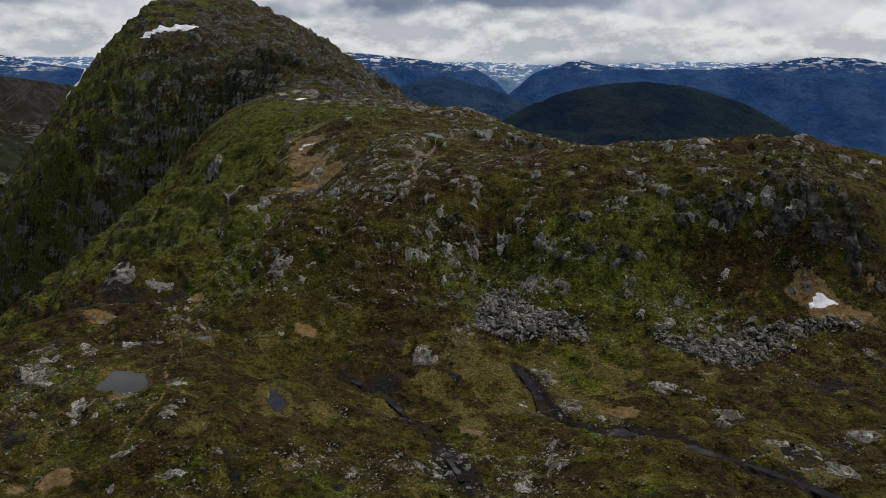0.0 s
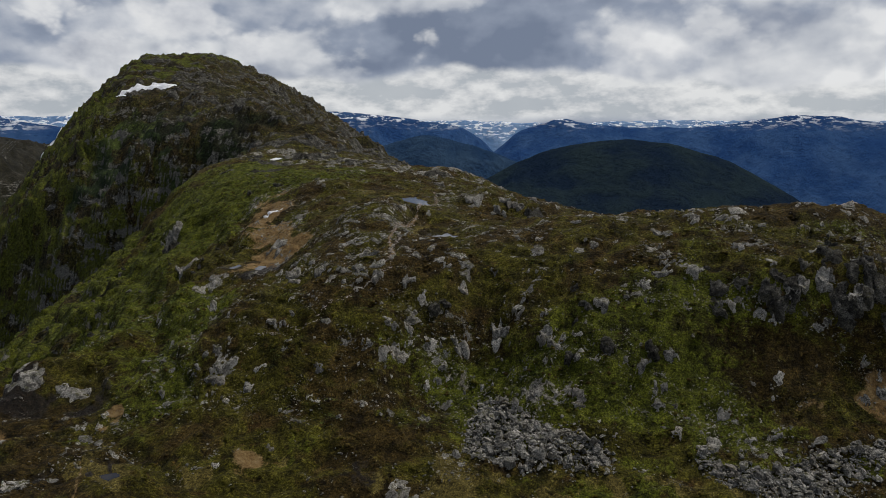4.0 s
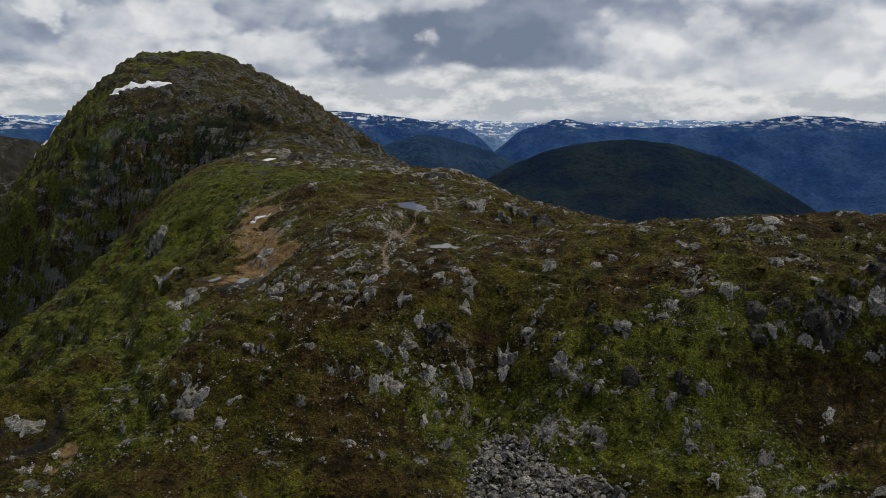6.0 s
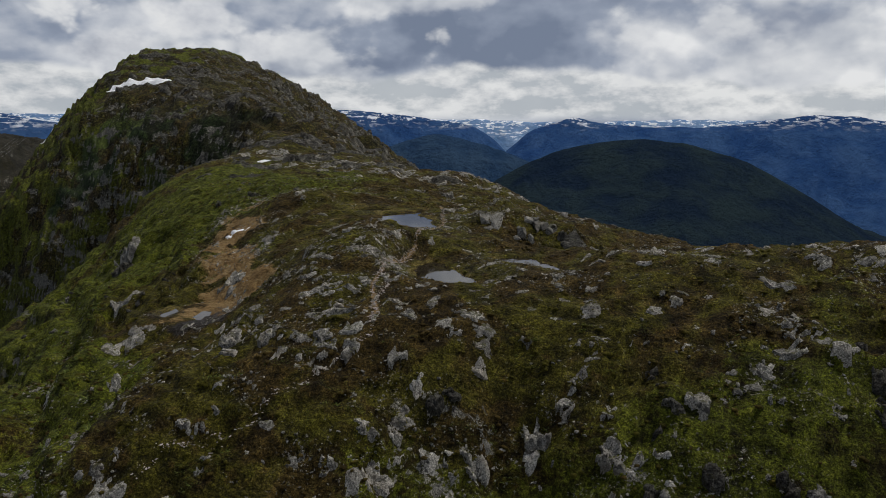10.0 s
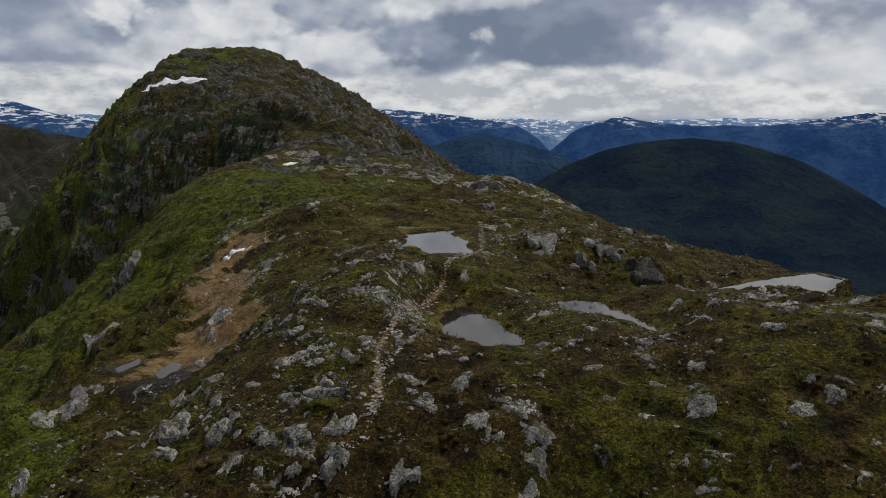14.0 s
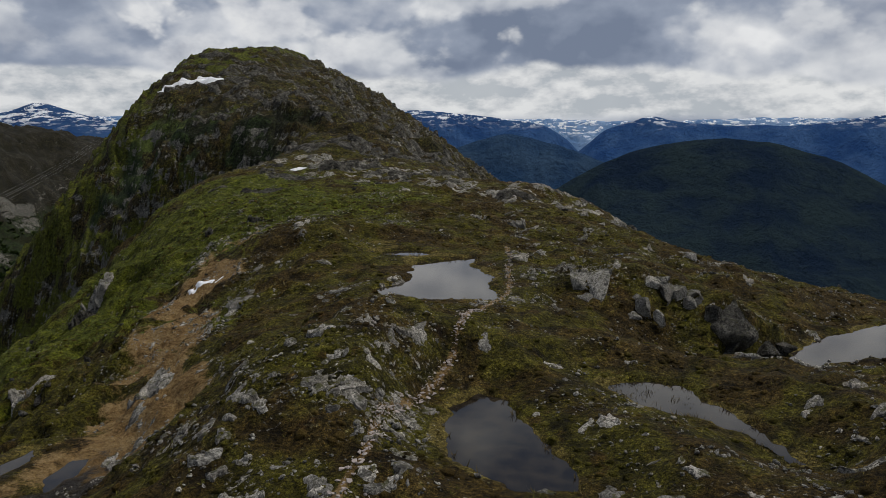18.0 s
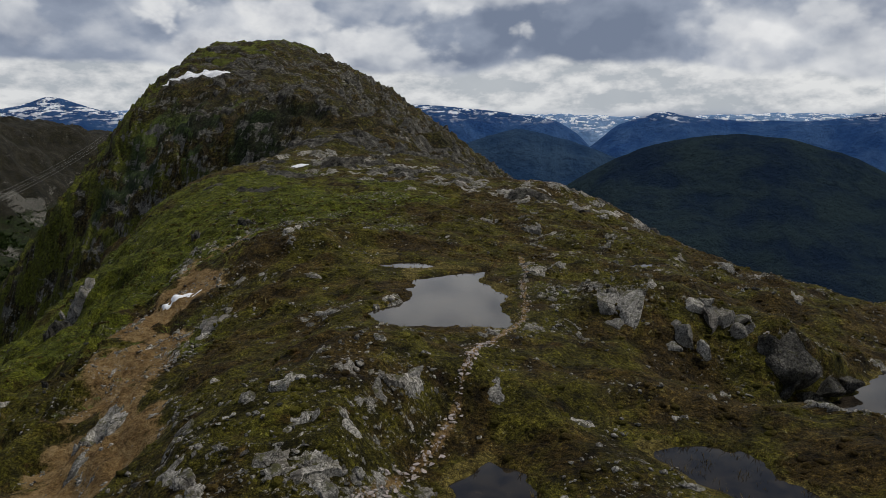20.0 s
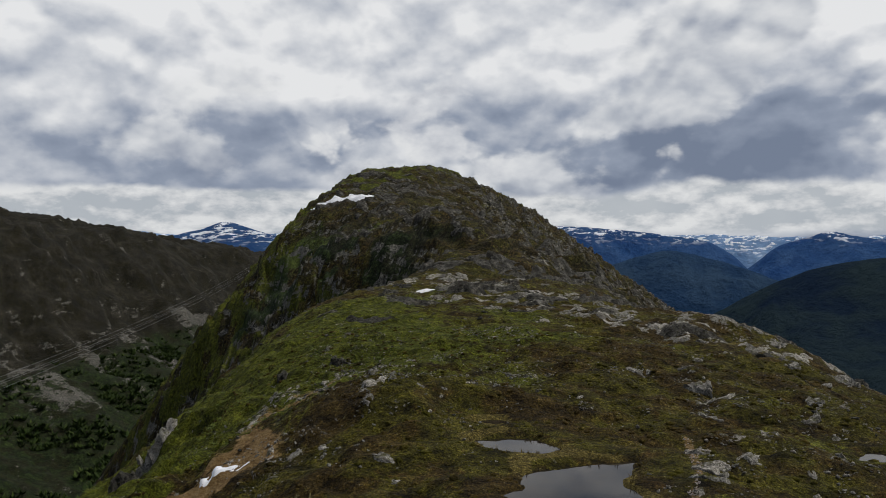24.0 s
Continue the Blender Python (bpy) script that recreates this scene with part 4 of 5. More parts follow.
BLOCKS_UP = [
    (-18.3, 145.3, 0.9), (-14.9, 145.3, 0.9), (-29.6, 149.2, 1.2), (-26.7, 147.5, 1.6), (-12.0, 154.9, 1.9), (-17.9, 142.8, 0.6), (16.3, 159.0, 1.4), (20.7, 146.5, 1.8), (13.8, 141.1, 0.9),
    (-1.7, 144.7, 0.9), (0.2, 138.4, 0.6), (16.4, 145.3, 0.8), (-36.8, 214.7, 1.8), (-30.7, 212.5, 1.1), (-28.4, 213.3, 0.8), (-5.4, 230.7, 3.3), (9.1, 251.3, 2.1), (6.1, 261.5, 2.7),
    (-19.8, 165.7, 0.8), (-15.4, 166.1, 0.9), (-2.8, 173.7, 0.5), (-4.4, 174.3, 0.6), (-17.5, 186.7, 1.1), (-16.7, 188.1, 1.2), (-16.1, 189.8, 0.9), (6.2, 169.0, 1.0)]
BLOCKS_BOG = [
    (27.1, 117.7, 0.8), (33.2, 111.9, 3.2), (37.6, 105.9, 2.2), (37.8, 103.3, 2.7), (-30.8, 122.1, 3.2), (-4.2, 101.8, 2.2), (-53.2, 86.3, 3.1), (28.6, 93.4, 3.6), (31.2, 92.7, 1.6),
    (34.1, 85.6, 3.4), (48.7, 82.0, 3.5), (36.6, 75.5, 2.1), (12.1, 71.7, 1.6), (61.2, 105.8, 2.9)]
SLABS = [
    (-43.6, 156.5, 3.8), (-40.0, 146.8, 3.4), (-36.9, 134.7, 2.0), (-6.9, 124.5, 3.7), (-24.9, 126.8, 2.3), (2.5, 135.4, 2.0), (13.6, 138.4, 2.4), (14.3, 135.3, 2.0), (10.1, 138.1, 1.2),
    (33.1, 140.1, 3.6), (36.9, 140.2, 1.7), (30.6, 153.9, 3.3), (-19.0, 148.3, 1.7), (-16.1, 148.5, 1.3), (-13.0, 144.8, 1.1), (-31.8, 150.5, 1.8), (-35.0, 172.4, 2.3), (-35.7, 169.3, 2.3),
    (-33.8, 163.1, 2.7), (-8.9, 147.6, 1.3), (-8.6, 155.7, 1.5), (-5.9, 145.3, 1.1), (-6.8, 141.9, 1.9), (29.5, 198.6, 2.9), (20.9, 165.7, 2.0), (15.6, 149.9, 3.1), (21.1, 157.3, 2.4),
    (25.6, 164.0, 4.6), (21.7, 150.7, 2.4), (6.9, 142.8, 1.6), (7.2, 149.1, 1.6)]
SLABS_UP = [
    (2.5, 157.1, 1.4), (7.7, 139.4, 1.2), (-3.3, 144.0, 1.3), (-2.7, 140.4, 1.5), (14.5, 143.2, 1.5), (17.3, 117.8, 4.1), (-48.3, 98.7, 2.4), (-61.5, 126.7, 6.1), (-40.1, 109.5, 2.8),
    (-33.4, 82.1, 2.7), (-29.1, 73.8, 2.7), (-42.8, 78.3, 2.1), (5.8, 233.6, 2.8), (-6.3, 254.5, 3.4), (-7.2, 238.9, 2.2), (7.1, 302.2, 7.4), (2.7, 205.6, 1.4), (4.7, 223.4, 3.0),
    (0.3, 214.2, 2.1), (-1.3, 207.0, 2.6), (-5.3, 208.6, 2.7), (-4.2, 219.9, 2.3), (-12.6, 237.5, 2.9), (-10.3, 166.6, 2.1), (-9.5, 168.4, 1.4), (-5.1, 168.0, 1.7), (-17.1, 163.4, 0.8),
    (-16.1, 161.0, 0.7), (-13.7, 158.2, 1.4), (-25.1, 195.6, 1.6), (-27.8, 198.5, 2.0), (-35.0, 188.8, 3.8)]
SLABS_FAR = [
    (-51.1, 338.5, 6.2), (-41.6, 326.7, 5.8), (-26.7, 298.3, 5.4), (-22.3, 299.8, 4.8), (-16.1, 293.8, 4.6), (-11.1, 297.2, 4.7), (-51.3, 302.9, 5.1), (-5.6, 284.1, 4.3), (-83.6, 359.3, 6.2),
    (-71.7, 351.8, 5.1), (-4.2, 200.5, 2.5), (-4.7, 197.8, 1.6)]
FINS = [
    (-2.0, 130.1, 1.6), (-0.4, 131.0, 1.7), (18.5, 131.1, 1.3), (19.1, 129.6, 1.1), (19.6, 127.4, 2.0), (18.2, 126.1, 1.2), (16.7, 122.5, 1.6), (21.9, 122.4, 1.6), (27.9, 121.7, 2.2),
    (-81.6, 225.8, 7.2), (43.9, 125.7, 2.2), (46.9, 125.3, 2.3), (51.2, 125.4, 2.5), (56.7, 122.4, 2.8), (49, 124.5, 2.2), (53, 124, 2.4), (45.5, 126.5, 2.0), (59.5, 121.5, 2.6), (41, 127.5, 1.8), (-65.6, 173.9, 5.4), (-53.7, 237.8, 2.5), (-61.6, 235.4, 2.5)]
# bedrock seen best: x, y, width, depth up the slope, rise of its steep front
LEDGES = [
    (-13.3, 140.6, 3.9, 2.6, 1.7), (-18.8, 149.2, 3.4, 2.2, 0.8), (-17.2, 153.4, 3.2, 1.9, 0.8), (-11.9, 154.6, 2.4, 4.0, 0.9), (-4.4, 146.0, 1.7, 3.4, 0.35), (-6.7, 141.6, 2.8, 2.0, 0.6),
    (-8.0, 147.4, 2.5, 1.4, 0.4), (-35.6, 190.6, 8.5, 4.5, 0.9), (-37.1, 174.4, 4.8, 5.0, 1.0), (-24.2, 145.2, 2.2, 1.8, 0.8), (-30.2, 150.6, 2.8, 1.8, 0.6), (-86.3, 236.5, 7.2, 8.0, 5.0),
    (-62.6, 189.5, 4.6, 8.0, 2.4), (-43.7, 155.8, 2.4, 5.4, 0.5), (-16.4, 144.8, 4.9, 2.0, 0.6), (-2.9, 141.0, 1.4, 3.0, 0.5), (0.2, 139.0, 1.6, 1.0, 0.3), (-9.8, 164.8, 3.7, 2.2, 0.6),
    (-4.9, 168.0, 2.6, 1.2, 0.3), (-16.6, 189.0, 3.9, 2.2, 0.5), (-15.7, 161.0, 2.0, 2.4, 0.7), (-20.1, 137.4, 3.2, 2.8, 1.6), (-25.2, 139.8, 4.4, 2.8, 1.6), (-43.9, 153.0, 5.6, 6.5, 0.6),
    (-13.8, 135.6, 2.4, 2.4, 1.2), (-10.7, 133.6, 1.9, 3.0, 0.9), (-17.9, 133.1, 2.0, 1.6, 0.8), (-16.8, 136.1, 1.4, 1.4, 0.7), (1.5, 138.2, 2.9, 1.6, 0.6), (2.5, 135.4, 2.3, 1.5, 0.6),
    (-5.9, 133.0, 2.2, 2.2, 1.0), (2.2, 133.2, 1.6, 1.8, 0.9), (-5.1, 138.4, 2.4, 1.6, 0.6), (-38.5, 139.4, 2.8, 2.6, 0.9), 
    (16.5, 174.8, 3.4, 2.2, 0.5),
    (29.6, 199.0, 3.0, 1.8, 0.4), (20.8, 165.1, 2.4, 1.4, 0.7), (16.5, 160.1, 1.9, 1.4, 0.7), (13.2, 265.0, 5.0, 5.0, 2.2), (25.5, 210.8, 3.0, 1.6, 0.4), (20.4, 224.6, 4.4, 2.0, 0.4),
    (14.4, 224.2, 4.0, 2.0, 0.4), (20.9, 170.6, 3.4, 0.9, 0.15), (4.5, 224.3, 3.2, 1.6, 0.4), (-4.1, 203.2, 3.0, 2.6, 0.5), (48, 125.6, 3.6, 2.4, 1.9), (55, 123.4, 3.8, 2.4, 1.9), (51.5, 125.2, 2.6, 2.2, 1.4)]
# pale lichened strips of rock on the bog: x, y, width, length
STRIPS = [
    (-32.7, 81.5, 2.3, 8.0), (-28.7, 71.0, 2.0, 2.6), (-54.4, 88.5, 3.2, 6.0), (-43.0, 78.6, 2.8, 4.6), (-62.0, 101.5, 2.0, 6.0), (-52.6, 97.2, 2.3, 5.2), (-30.8, 65.2, 1.7, 2.4), (-24.3, 61.4, 3.5, 1.3),
    (-30.1, 60.6, 1.2, 1.0), (-57.5, 95.8, 3.0, 3.0), (-48.6, 101.7, 3.6, 3.6), (-31.3, 122.2, 3.8, 6.0), (-4.7, 103.9, 4.0, 4.4), (-55.0, 126.0, 4.5, 3.4), (-65.1, 130.6, 6.0, 4.0), (-48.2, 115.4, 2.1, 2.4),
    (-56.6, 110.2, 2.7, 1.8), (28.5, 94.2, 3.8, 3.4), (35.0, 88.3, 3.2, 2.8), (48.5, 82.6, 4.2, 3.6), (40.5, 70.8, 3.2, 3.6), (12.0, 71.2, 3.3, 2.4), (36.4, 76.6, 2.4, 2.2), (32.4, 91.4, 1.6, 2.4)]
ROCK_KINDS = {
    "L": ("rock_ledge", "broken ledge of grey gneiss bedrock in the turf", "rock", "ledges on the ridge"),
    "B": ("rock_outcrop", "angular grey gneiss outcrop half sunk in the heath", "rock", "outcrops on the ridge"),
    "F": ("rock_slab", "low pale gneiss slab lying flush in heather", "rock", "slabs on the ridge"),
    "T": ("rock_fin", "upright grey rock fin standing out of the slope", "rock", "fins on the slope"),
}


def bedrock(x, y, wide, deep, rise, up, seed, step):
    """Jointed bedrock that breaks through the turf with a steep front and a back that runs into the slope.
    Gives places in the plan, shifts from the turf, quads and the joint block that each quad belongs to."""
    rng = np.random.RandomState(seed % 99991)
    a, b = wide / 2, deep / 2
    nu, nv = max(9, int(2.5 * a / step)), max(8, int(2.5 * b / step))
    u, v = np.meshgrid(np.linspace(-1.25 * a, 1.25 * a, nu), np.linspace(-1.25 * b, 1.25 * b, nv))
    u, v = u.ravel() + rng.uniform(-0.3, 0.3, u.size) * step, v.ravel() + rng.uniform(-0.3, 0.3, v.size) * step
    many = int(np.clip(wide * deep * 1.6 / max(0.45, 0.10 * wide), 8, 20))
    cu, cv = rng.uniform(-1.1 * a, 1.1 * a, many), rng.uniform(-1.1 * b, 1.1 * b, many)
    strike = rng.uniform(-0.5, 0.5)
    uu, vv = u + 0.12 * fbm(u, v, 0.8, 2, seed % 41), v + 0.12 * fbm(u, v, 0.8, 2, seed % 43 + 0.5)
    du, dv = uu[:, None] - cu, vv[:, None] - cv
    d = np.hypot(du * math.cos(strike) + dv * math.sin(strike), 1.7 * (dv * math.cos(strike) - du * math.sin(strike)))
    order = np.argsort(d, axis=1)[:, :2]
    rows = np.arange(len(u))
    k = order[:, 0]
    edge = d[rows, order[:, 1]] - d[rows, k]
    # joint blocks stand or are missing as a whole
    reach = 1 - np.hypot(cu / a, cv / b) + rng.uniform(-0.3, 0.3, many)
    stands = reach > 0.12
    stands[np.argsort(reach)[-3:]] = True
    top = rise * rng.uniform(0.45, 1.15, many) * np.clip(0.45 + 0.9 * reach, 0.3, 1.0) * np.clip(1 - 0.45 * cv / b, 0.35, 1.25)
    tu, tv = rng.normal(0, 0.16, many), rng.normal(-0.05, 0.14, many)
    h = top[k] + tu[k] * du[rows, k] + tv[k] * dv[rows, k]
    h = np.where(stands[k] & (np.hypot(u / a, v / b) < 1.15), h, -0.3)
    h = h - min(0.3, 0.25 * rise + 0.05) * np.exp(-(edge / (0.05 * max(1.0, 0.25 * wide))) ** 2) + 0.035 * min(1.0, 0.5 * wide) * fbm(u, v, 0.35 * max(1.0, 0.3 * wide), 2, seed % 17 + 0.5)
    f = grid_faces(nv, nu)
    f = f[h[f].max(1) > -0.12]
    ux, uy, tip = up
    lean = math.sin(tip) * (0.25 + 0.6 * smooth(0.55, 0.9, np.array(tip))) * np.maximum(h, 0)
    return x + u * uy + v * ux, y - u * ux + v * uy, -ux * lean, -uy * lean, h * math.cos(tip), f, k[f[:, 0]]


def uphill(x, y, rng, sway=0.45):
    """Unit directions up the slope, swayed a little, and the slope's angle."""
    x, y = np.asarray(x, float), np.asarray(y, float)
    z = rough_land(x, y)
    gx, gy = rough_land(x + 1.5, y) - z, rough_land(x, y + 1.5) - z + 0.12
    turn = np.arctan2(gx, gy) + rng.normal(0, sway, x.shape)
    return np.stack([np.sin(turn), np.cos(turn), np.arctan(np.hypot(gx, gy) / 1.5)], -1)


def whole(f):
    """The largest connected run of quads."""
    mark = np.arange(f.max() + 1)
    for _ in range(60):
        low = mark[f].min(1)
        old = mark.copy()
        np.minimum.at(mark, f.ravel(), np.repeat(low, 4))
        if (mark == old).all():
            break
    runs, count = np.unique(mark[f[:, 0]], return_counts=True)
    return f[mark[f[:, 0]] == runs[count.argmax()]]


rock_rng = np.random.RandomState(5)
ROCKS = [("L", spec[0], spec[1], spec[2] * 0.85, spec[3] * 0.8, spec[4] * 0.42) for spec in LEDGES] + [("F", *spec, 0.05 * spec[2] + 0.04) for spec in STRIPS]
for kind, rocks, deep, rise in (("B", BLOCKS + BLOCKS_UP + BLOCKS_BOG, 0.85, 0.2), ("F", SLABS + SLABS_UP + SLABS_FAR, 0.7, 0.07), ("T", FINS, 0.7, 0.55)):
    for x, y, size in rocks:
        size = size * (0.75 if y < 118 else 1.0)
        if all(math.hypot(x - q[1], y - q[2]) > 0.4 * (size + q[3]) for q in ROCKS):
            ROCKS.append((kind, x, y, size * 0.95, max(0.6, 0.8 * size * deep * rock_rng.uniform(0.8, 1.3)), 0.75 * rise * size + 0.06))
ups = uphill([q[1] for q in ROCKS], [q[2] for q in ROCKS], rock_rng, 0.3)
BEDS = [bedrock(*q[1:], up, 2000 + n, 0.12 if q[3] < 3.2 else 0.16 if q[3] < 5 else 0.24) for n, (q, up) in enumerate(zip(ROCKS, ups))]
bases = land(np.concatenate([q[0] for q in BEDS]), np.concatenate([q[1] for q in BEDS]))
at = 0
for q, (px, py, sx, sy, h, f, block) in zip(ROCKS, BEDS):
    pz = bases[at:at + len(px)] + h
    at += len(px)
    name, label, category, group = ROCK_KINDS[q[0]]
    z0 = spot(q[1], q[2])
    ob = new(name)
    ob.location = (q[1], q[2], z0)
    v = np.stack([px + sx - q[1], py + sy - q[2], pz - z0], 1)
    for k in np.unique(block):
        mine, back = np.unique(whole(f[block == k]), return_inverse=True)
        link_mesh("rock_piece", v[mine], back.reshape(-1, 4), CRAG if q[0] == "T" else ROCK, ob)
    tagged(ob, label, category, group)

# the crag between the two tarns: leaning slabs and blocks, x, y, z, width, depth, height, turn, tip forward, tip aside
CRAG_SLAB = [(4.9, 187.9, 1.5, 3.3, 2.2, 5.6, -14, -46, -18), (3.1, 188.8, 2.0, 2.4, 2.0, 3.6, 12, -38, -10), (2.5, 190.3, 2.3, 2.2, 1.8, 1.8, 40, -20, 5), (3.6, 186.8, 0.6, 1.8, 1.3, 2.6, -25, -42, -20), (5.4, 190.2, 2.8, 2.0, 1.6, 1.2, 10, -10, 0)]
CRAG_BOULDER = [(9.1, 186.9, 0.3, 2.3, 1.8, 2.5, 10, -25, 20), (7.8, 186.0, -0.5, 2.1, 1.6, 1.5, 30, -15, 10), (10.7, 185.9, -0.6, 1.1, 0.9, 1.8, 0, -35, -25), (8.6, 187.8, 0.9, 1.4, 1.2, 1.2, 50, -10, 0)]
CRAG_RIM = [(7.4, 191.0, 2.2, 2.4, 1.6, 1.2, 5, -12, 4), (9.1, 190.8, 1.9, 2.2, 1.7, 1.7, -15, -22, 8), (10.9, 190.7, 1.8, 2.6, 1.9, 1.9, 20, -18, 10), (12.0, 189.7, 0.9, 2.1, 1.6, 3.1, -10, -40, -14),
            (13.3, 190.4, 1.1, 2.3, 1.7, 2.3, 25, -24, 14), (14.1, 188.9, 0.0, 1.4, 1.1, 2.4, 0, -34, -6), (15.2, 189.0, 0.2, 2.4, 1.7, 1.9, -20, -20, 18), (11.4, 191.6, 2.2, 2.4, 1.4, 0.9, 0, -5, 6), (14.6, 190.2, 1.0, 2.0, 1.5, 1.2, 15, -10, 16)]
CRAG_DARK = [(17.7, 188.0, -1.5, 5.0, 3.8, 5.4, 8, -24, 6), (16.1, 187.0, -1.8, 2.1, 1.8, 4.8, -12, -34, -14), (19.6, 188.6, -2.6, 3.2, 2.8, 3.8, 20, -20, 12), (17.4, 186.6, -3.4, 2.6, 2.0, 3.0, -8, -36, -8),
             (21.6, 189.6, -4.6, 2.6, 2.1, 2.2, 30, -16, 22), (20.2, 188.5, -5.2, 3.2, 1.6, 1.4, 10, -12, 10), (24.0, 191.8, -4.9, 2.8, 1.6, 1.5, -15, -10, 14), (16.4, 185.4, -4.2, 1.6, 1.3, 1.6, 40, -28, 0), (17.2, 189.6, -0.1, 3.4, 2.2, 1.8, 5, -10, 14)]
CRAGS = [
    (CRAG_SLAB, ROCK, "tall leaning slab of pinkish grey gneiss above the hollow"), (CRAG_BOULDER, ROCK, "pale pointed boulder resting on brown turf below the rim"),
    (CRAG_RIM, ROCK, "broken rim of pale grey blocks along the grassy edge"), (CRAG_DARK, CRAG, "dark crag standing at the edge of the tarn")]
for n, (pieces, mat, label) in enumerate(CRAGS):
    cx, cy, cz = pieces[0][:3]
    crag_base = new("rock_crag")
    crag_base.location = (cx, cy, cz)
    for k, (px, py, pz, wide, deep, high, turn, tip, aside) in enumerate(pieces):
        v = rock_shape(700 + 20 * n + k, BALL2, 1.0, 10, 0.06)
        v = v / np.ptp(v, axis=0)
        v[:, 2] -= v[:, 2].min() + 0.5
        m = np.array(pose(0, 0, 0, tip, aside, turn).to_3x3())
        v = (v * (wide, deep, high)) @ m.T + (px - cx, py - cy, pz - cz)
        link_mesh("rock_piece", v, BALL2[1], mat, crag_base)
    tagged(crag_base, label, "rock", "crag between the tarns")

# many smaller stones that nobody could count
SMALL = [rock_shape(300 + k, BALL1, 0.4 + 0.06 * k, 12) for k in range(10)]


TINY = [rock_shape(340 + k, ball(1), 0.4 + 0.06 * k, 4) for k in range(8)]


def strewn(name, xs, ys, sizes, mat, label, sink=0.08, seed=3, zs=None, shapes=SMALL, quads=BALL1[1]):
    rng = np.random.RandomState(seed)
    zs = land(xs, ys) if zs is None else zs
    verts, faces, at = [], [], 0
    for k, shape in enumerate(shapes):
        mine = np.arange(len(xs)) % len(shapes) == k
        n = mine.sum()
        if not n:
            continue
        a = rng.uniform(0, 2 * np.pi, n)
        c, s = np.cos(a)[:, None], np.sin(a)[:, None]
        st = sizes[mine][:, None] * rng.uniform(0.75, 1.25, (n, 1))
        v = shape[None] * np.stack([np.ones(n), rng.uniform(0.6, 1.1, n), rng.uniform(0.6, 1.1, n)], 1)[:, None, :]
        tilt = rng.uniform(-0.35, 0.35, (n, 2))
        z = v[..., 2] + v[..., 0] * tilt[:, :1] + v[..., 1] * tilt[:, 1:]
        x, y = v[..., 0] * c - v[..., 1] * s, v[..., 0] * s + v[..., 1] * c
        co = np.stack([x * st + xs[mine][:, None], y * st + ys[mine][:, None], z * st + (zs[mine] - sink * sizes[mine])[:, None]], -1)
        verts.append(co.reshape(-1, 3))
        faces.append((quads[None] + at + (np.arange(n) * len(shape))[:, None, None]).reshape(-1, 3))
        at += n * len(shape)
    ob = link_mesh(name, np.concatenate(verts), np.concatenate(faces), mat)
    return tagged(ob, label, "rocks", kind="stuff")


def pick(n, x0, x1, y0, y1, seed, chance):
    """Chance places in a stretch of the plan, kept where chance(x, y, z) is high."""
    rng = np.random.RandomState(seed)
    x, y = rng.uniform(x0, x1, n), rng.uniform(y0, y1, n)
    z = land(x, y)
    keep = rng.uniform(0, 1, n) < chance(x, y, z)
    return x[keep], y[keep], z[keep]


def dry(x, y):
    ok = np.ones(x.shape, bool)
    for _, ring in PONDS.values():
        ok &= outline_distance(x, y, ring) > 0.25
    return ok


def stony(x, y, z):
    rock = masks(x, y, z)[0]
    return (1 - 0.95 * np.exp(-((x + 5.5) / 4) ** 2 - ((y - 156.5) / 5) ** 2)) * smooth(0.12, 0.5, rock) * (0.25 + 0.75 * smooth(-0.1, 0.4, fbm(x, y, 6, 2, 77.0))) * dry(x, y)


x, y, z = pick(64000, -62, 66, 62, 275, 11, stony)
rng = np.random.RandomState(12)
strewn("scattered_stones", x, y, 0.12 + 0.6 * rng.uniform(0, 1, len(x)) ** 4, ROCK, "countless small grey stones strewn through the heath", zs=z)


def rubble(x, y, z):
    """Small stones lie thick about the outcrops."""
    return np.clip(1.4 * smooth(-0.05, 0.28, masks(x, y, z)[0]) * smooth(0.05, 0.4, fbm(x, y, 3.0, 3, 81.0)) + 0.012, 0, 1) * dry(x, y)


x, y, z = pick(90000, -64, 68, 60, 262, 82, rubble)
rng = np.random.RandomState(83)
strewn("stone_rubble", x, y, 0.13 + 0.30 * rng.uniform(0, 1, len(x)) ** 2.5, ROCK, "pale rubble of small stones around the outcrops", zs=z, sink=0.0, shapes=TINY, quads=ball(1)[1])


def craggy(x, y, z):
    return smooth(0.15, 0.45, masks(x, y, z)[0]) * smooth(-120, -40, z) * smooth(-0.15, 0.35, fbm(x, y, 22, 3, 78.0))


x, y, z = pick(3000, -420, 110, 275, 950, 13, craggy)
rng = np.random.RandomState(14)
strewn("crag_blocks", x, y, 0.5 + 2.2 * rng.uniform(0, 1, len(x)) ** 3.0, CRAG, "grey blocks and ledges of bare rock on the mountain", zs=z, sink=0.25)
x, y, z = pick(9000, -190, -45, 130, 330, 15, lambda x, y, z: 0.5 * smooth(0.05, 0.4, fbm(x, y, 14, 3, 79.0)) * smooth(-110, -60, z))
rng = np.random.RandomState(16)
strewn("slope_blocks", x, y, 0.3 + 1.3 * rng.uniform(0, 1, len(x)) ** 3.0, CRAG, "dark broken rocks on the steep western slope", zs=z, sink=0.12)


